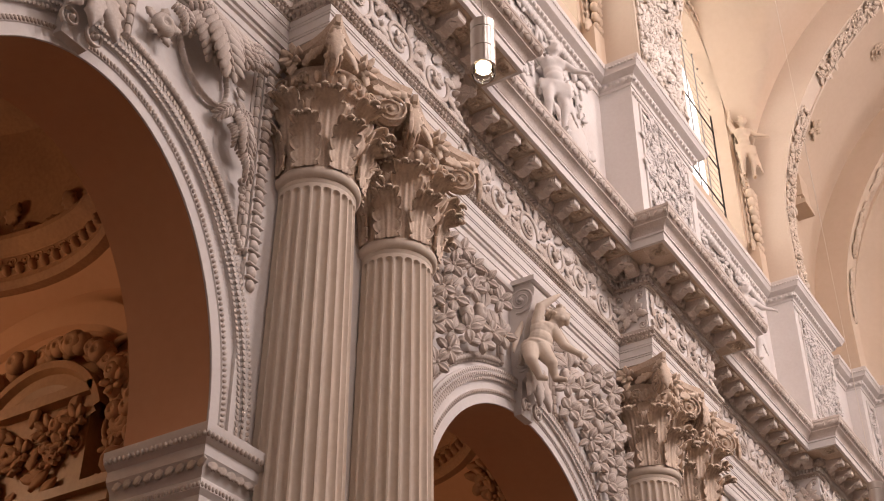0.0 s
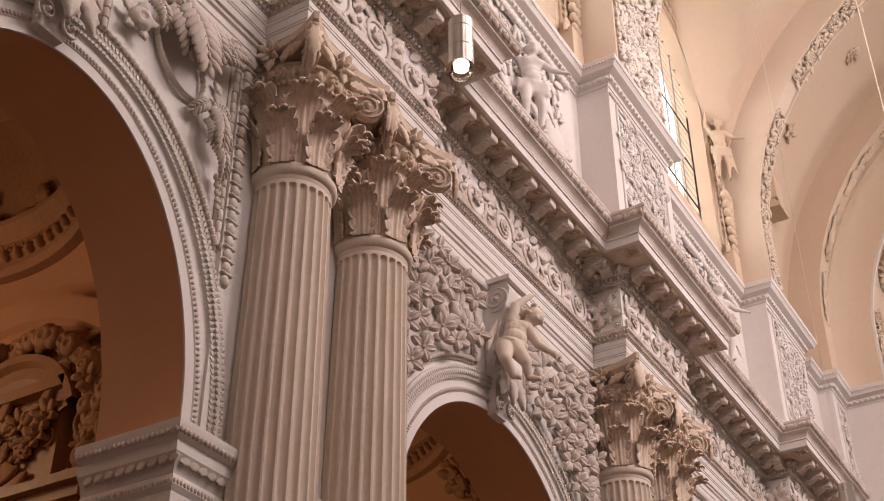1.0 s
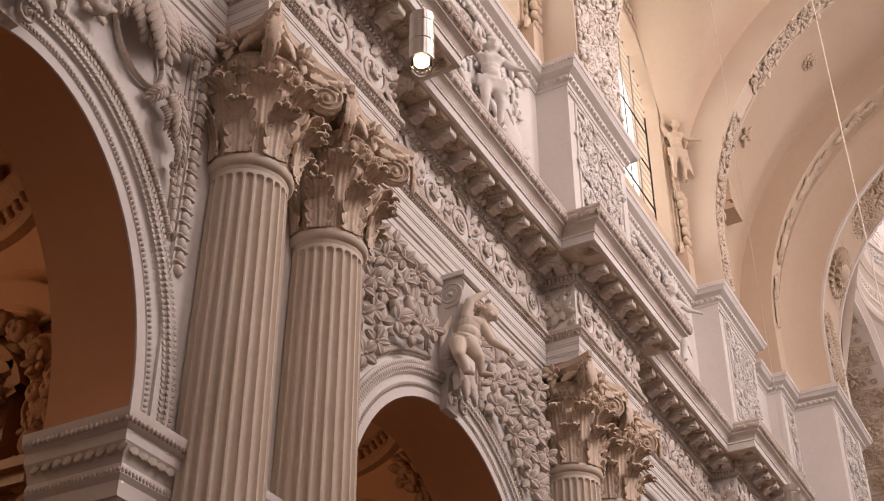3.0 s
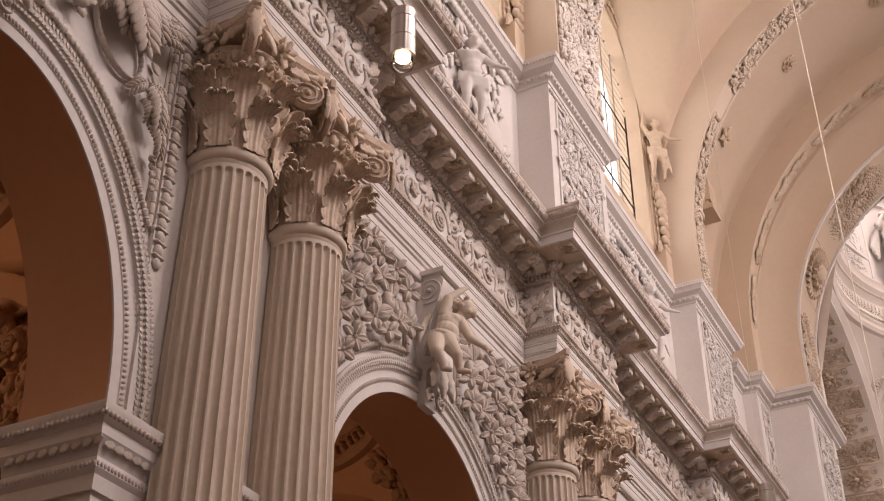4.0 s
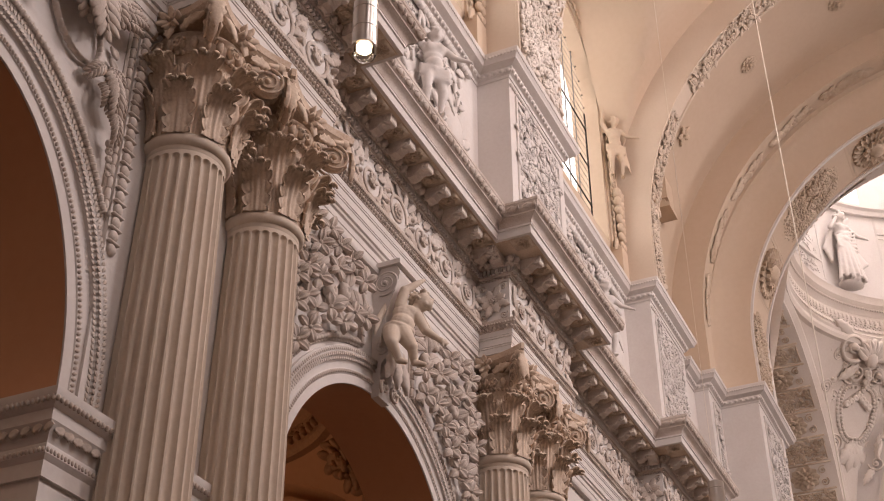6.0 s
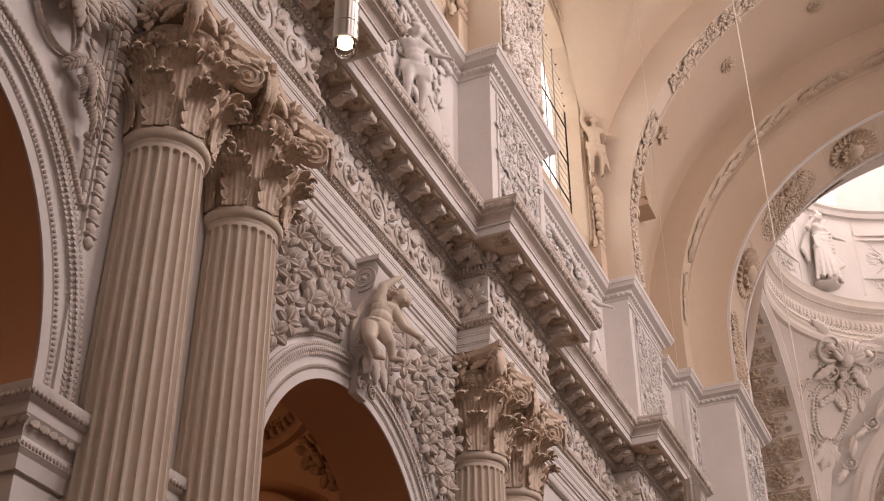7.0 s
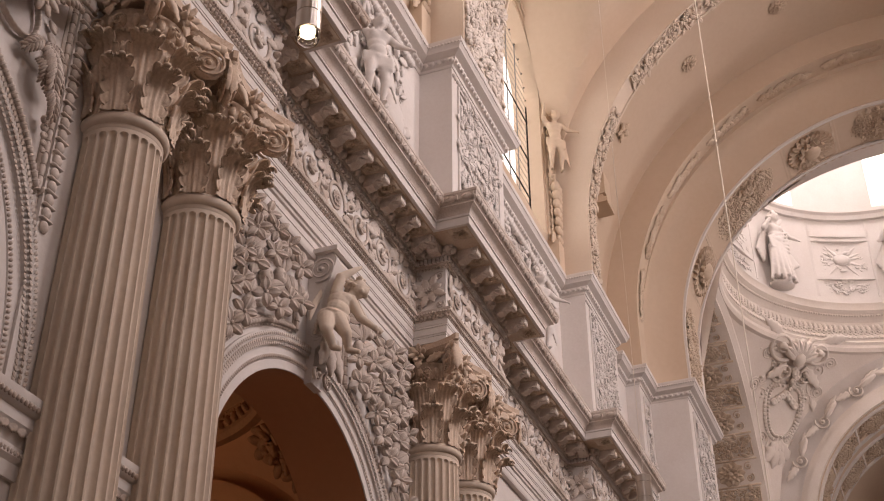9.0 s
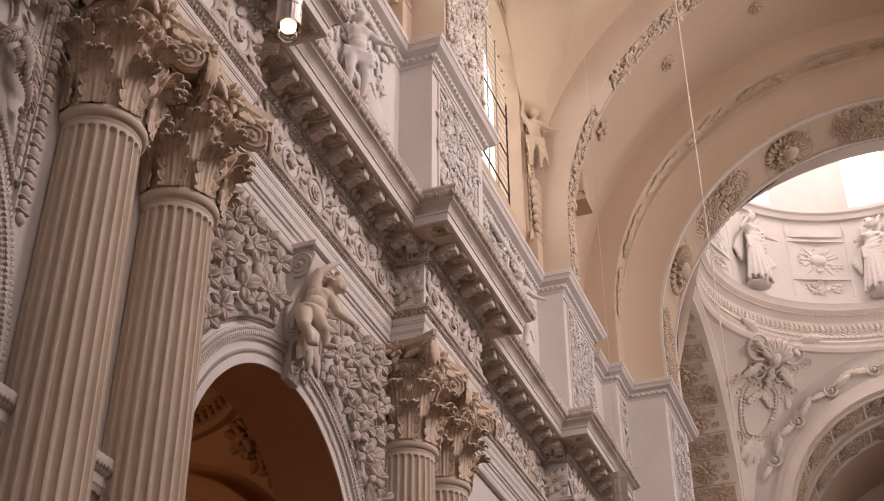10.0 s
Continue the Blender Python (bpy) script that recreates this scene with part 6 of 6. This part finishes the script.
# ---- side chapels behind the arches ----
def chapel(cx):
    y0, hw, cy, zr = WALL + 1.1, 3.3, WALL + 1.1 + 3.3, 7.7
    room = tagged(empty("chapel"), "dim side chapel with ochre walls and stucco dome", "chapel", kind="structure")
    bm = bmesh.new()
    box(bm, cx - hw - 0.2, y0, 0, cx - hw, cy + hw + 0.15, 13)
    box(bm, cx + hw, y0, 0, cx + hw + 0.2, cy + hw + 0.15, 13)
    box(bm, cx - hw - 0.2, cy + hw, 0, cx + hw + 0.2, cy + hw + 0.25, 13)
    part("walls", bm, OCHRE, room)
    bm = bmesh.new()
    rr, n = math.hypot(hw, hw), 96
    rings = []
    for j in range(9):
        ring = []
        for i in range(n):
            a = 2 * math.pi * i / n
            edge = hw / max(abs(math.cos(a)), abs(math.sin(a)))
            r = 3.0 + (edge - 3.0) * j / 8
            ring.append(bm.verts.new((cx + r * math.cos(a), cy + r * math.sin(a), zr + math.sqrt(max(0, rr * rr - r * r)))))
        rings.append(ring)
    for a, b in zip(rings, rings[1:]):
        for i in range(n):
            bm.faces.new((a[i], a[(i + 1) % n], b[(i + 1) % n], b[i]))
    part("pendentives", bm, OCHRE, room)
    zt = zr + math.sqrt(rr * rr - 9.0)
    bm = bmesh.new()
    lathe(bm, [(q + 0.55, z + zt) for q, z in ((2.8, -0.1), (2.42, -0.1), (2.36, 0), (2.36, 0.08), (2.28, 0.15), (2.34, 0.2), (2.36, 0.42), (2.25, 0.5), (2.15, 0.58), (2.15, 0.66), (2.5, 0.66), (2.4, 1.6), (2.0, 2.4), (1.0, 3.0), (-0.3, 3.2))], 64, (cx, cy, 0), False)
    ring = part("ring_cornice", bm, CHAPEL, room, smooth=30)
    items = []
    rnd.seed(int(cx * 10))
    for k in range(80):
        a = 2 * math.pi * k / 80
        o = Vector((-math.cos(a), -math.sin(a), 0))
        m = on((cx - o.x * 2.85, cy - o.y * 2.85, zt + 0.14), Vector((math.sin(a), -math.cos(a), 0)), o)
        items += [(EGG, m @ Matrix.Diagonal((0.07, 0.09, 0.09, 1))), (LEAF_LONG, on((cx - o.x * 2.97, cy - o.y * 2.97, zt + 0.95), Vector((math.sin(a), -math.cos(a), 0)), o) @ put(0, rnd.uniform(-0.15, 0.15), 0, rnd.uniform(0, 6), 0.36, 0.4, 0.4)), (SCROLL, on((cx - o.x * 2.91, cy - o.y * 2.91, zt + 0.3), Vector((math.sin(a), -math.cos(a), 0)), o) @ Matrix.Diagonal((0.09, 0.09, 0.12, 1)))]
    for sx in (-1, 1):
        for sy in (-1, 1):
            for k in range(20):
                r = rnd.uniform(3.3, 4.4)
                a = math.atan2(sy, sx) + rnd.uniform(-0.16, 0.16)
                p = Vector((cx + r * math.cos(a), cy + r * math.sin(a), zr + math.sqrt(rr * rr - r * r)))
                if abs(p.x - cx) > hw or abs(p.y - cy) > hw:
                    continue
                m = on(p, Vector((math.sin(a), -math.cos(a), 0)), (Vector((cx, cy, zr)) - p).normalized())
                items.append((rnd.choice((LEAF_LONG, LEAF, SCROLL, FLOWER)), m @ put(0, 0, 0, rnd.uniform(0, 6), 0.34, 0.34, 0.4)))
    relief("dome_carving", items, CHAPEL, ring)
    # arches on the three walls
    for u, nrm, org in (((1, 0, 0), (0, -1, 0), (cx, cy + hw, 0)), ((0, 1, 0), (1, 0, 0), (cx - hw, cy, 0)), ((0, -1, 0), (-1, 0, 0), (cx + hw, cy, 0))):
        m = on(org, u, nrm)
        bm = bmesh.new()
        n, prof = 40, [(2.3, 0), (2.3, 0.12), (2.42, 0.16), (2.6, 0.16), (2.66, 0.24), (2.9, 0.30), (2.98, 0.30), (2.98, 0)]
        rg = []
        for i in range(n + 1):
            t = math.pi * i / n
            rg.append([bm.verts.new(m @ Vector((d * math.cos(t), zr + d * math.sin(t), o))) for d, o in prof])
        for a, b in zip(rg, rg[1:]):
            for j in range(len(prof)):
                bm.faces.new((a[j], b[j], b[(j + 1) % len(prof)], a[(j + 1) % len(prof)]))
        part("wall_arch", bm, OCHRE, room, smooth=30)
        bm = bmesh.new()
        sweep3(bm, [(Vector(m @ Vector((x, 0, 0))), Vector((0, 0, 1)), Vector(nrm)) for x in (-hw, hw)], [(6.4, 0), (6.4, 0.08), (6.7, 0.12), (6.8, 0.2), (7.05, 0.26), (7.1, 0.26), (7.1, 0)])
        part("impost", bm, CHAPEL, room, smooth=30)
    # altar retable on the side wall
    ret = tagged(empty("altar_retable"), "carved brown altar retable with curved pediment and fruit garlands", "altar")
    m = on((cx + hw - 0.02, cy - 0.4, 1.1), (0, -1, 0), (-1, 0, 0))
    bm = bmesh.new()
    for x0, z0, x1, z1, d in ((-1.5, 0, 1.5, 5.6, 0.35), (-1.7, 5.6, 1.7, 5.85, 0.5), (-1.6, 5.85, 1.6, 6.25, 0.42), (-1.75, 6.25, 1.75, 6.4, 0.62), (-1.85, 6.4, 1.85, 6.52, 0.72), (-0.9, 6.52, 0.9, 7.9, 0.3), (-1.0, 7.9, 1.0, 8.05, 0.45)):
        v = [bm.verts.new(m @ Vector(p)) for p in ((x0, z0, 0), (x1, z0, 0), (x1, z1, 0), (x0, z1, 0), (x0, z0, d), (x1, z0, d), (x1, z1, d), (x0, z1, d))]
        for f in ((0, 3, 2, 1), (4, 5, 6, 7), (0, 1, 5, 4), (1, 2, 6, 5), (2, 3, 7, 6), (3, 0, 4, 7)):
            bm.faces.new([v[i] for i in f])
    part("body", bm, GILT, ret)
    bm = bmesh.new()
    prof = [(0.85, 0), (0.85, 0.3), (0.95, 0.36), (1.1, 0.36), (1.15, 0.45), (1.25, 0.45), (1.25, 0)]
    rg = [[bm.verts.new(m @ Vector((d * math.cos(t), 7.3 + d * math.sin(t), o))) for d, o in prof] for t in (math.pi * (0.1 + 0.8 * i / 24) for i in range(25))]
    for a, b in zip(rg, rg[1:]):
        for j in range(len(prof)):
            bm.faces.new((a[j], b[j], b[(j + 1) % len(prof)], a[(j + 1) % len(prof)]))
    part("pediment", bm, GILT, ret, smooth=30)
    items = []
    for s in (-1, 1):
        for k in range(60):
            items.append((FRUIT if rnd.random() < 0.7 else FLOWER, put(s * (1.55 + rnd.uniform(-0.28, 0.28)), 5.0 + k * 0.055, 0.25 + rnd.uniform(0, 0.25), rnd.uniform(0, 6), rnd.uniform(0.12, 0.2))))
        items += [(SCROLL, put(s * 1.2, 8.3, 0.2, 1, 0.4 * s, 0.4, 0.4)), (SCROLL, put(s * 1.35, 7.4, 0.2, 1, 0.3 * s, 0.3, 0.4))]
    for k in range(40):
        t = math.pi * k / 39
        items.append((FRUIT, put(1.45 * math.cos(t), 7.5 + 1.3 * math.sin(t), 0.2 + rnd.uniform(0, 0.2), k, rnd.uniform(0.12, 0.19))))
    items += [(q[0], put(0, 6.05, 0.42) @ q[1]) for q in foliage(3.0, 0.34, 40, 0.22)]
    items += [(q[0], put(0, 7.3, 0.3) @ q[1]) for q in foliage(1.5, 0.9, 34, 0.3)]
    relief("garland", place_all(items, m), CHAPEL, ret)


for x in (6.45, 14.9):
    chapel(x)


# ---- hanging lamps ----
def lamp(place, cord_top, scale=1.0, cord=0.003):
    ob = tagged(empty("pendant_lamp"), "slim cylindrical steel pendant lamp with glowing bulb on a cord", "lamp", "hanging lamps")
    x, y, z = place
    s = scale
    bm = bmesh.new()
    lathe(bm, [(0.062 * s, 0.045 * s), (0.069 * s, 0.045 * s), (0.069 * s, 0.16 * s), (0.066 * s, 0.163 * s), (0.066 * s, 0.168 * s), (0.069 * s, 0.171 * s), (0.069 * s, 0.30 * s), (0.066 * s, 0.302 * s), (0.066 * s, 0.307 * s), (0.069 * s, 0.31 * s), (0.069 * s, 0.37 * s), (0.01, 0.372 * s)], 40, (x, y, z))
    part("housing", bm, STEEL, ob, "brushed steel cylinder", 30)
    bm = bmesh.new()
    lathe(bm, [(0.05 * s, 0.05 * s), (0.064 * s, 0.05 * s), (0.066 * s, 0.0), (0.058 * s, -0.016 * s), (0.054 * s, 0.0), (0.05 * s, 0.05 * s)], 40, (x, y, z))
    part("glass_ring", bm, GLASSY, ob, "clear glass rim")
    bm = bmesh.new()
    blob(bm, (x, y, z + 0.045 * s), (0.046 * s, 0.046 * s, 0.03 * s), None, 16, 10)
    part("bulb", bm, GLOW, ob, "glowing warm bulb")
    bm = bmesh.new()
    lathe(bm, [(cord, 0.37 * s), (cord, cord_top - z)], 8, (x, y, z))
    part("cord", bm, CORD, ob)
    return ob


lamp((4.46, 2.55, 6.31), 29.25)
lamp((13.0, 2.80, 6.80), 29.25, 1.25, 0.003)
lamp((23.5, 2.68, 6.8), 29.25, 1.0, 0.013)

# ---- walls that close the nave behind the eye ----
SOUTH = NAVE_Y - 9.2
bm = bmesh.new()
wall_with_arches(bm, SOUTH - 0.6, SOUTH, -14, 33.6, 0, 32, [(24.08 - 9.3 * k, 24.0, 1.95, 2.1) for k in range(4)], 20.35)
structure("wall_south", bm, WHITE, "plain white opposite nave wall with clerestory windows", "wall", None)
bm = bmesh.new()
box(bm, -14.5, -12, 0, -14, 10, 32)
structure("wall_west", bm, WHITE, "plain white entrance wall", "wall")
bm = bmesh.new()
box(bm, 61, -12, 0, 61.3, 10, 40)
box(bm, 36, -14, 0, 62, -13.6, 45)
box(bm, 33.6, -12, 0, 37.5, NAVE_Y - 7.3, 19.0)
structure("wall_east", bm, WHITE, "plain white far walls", "wall")
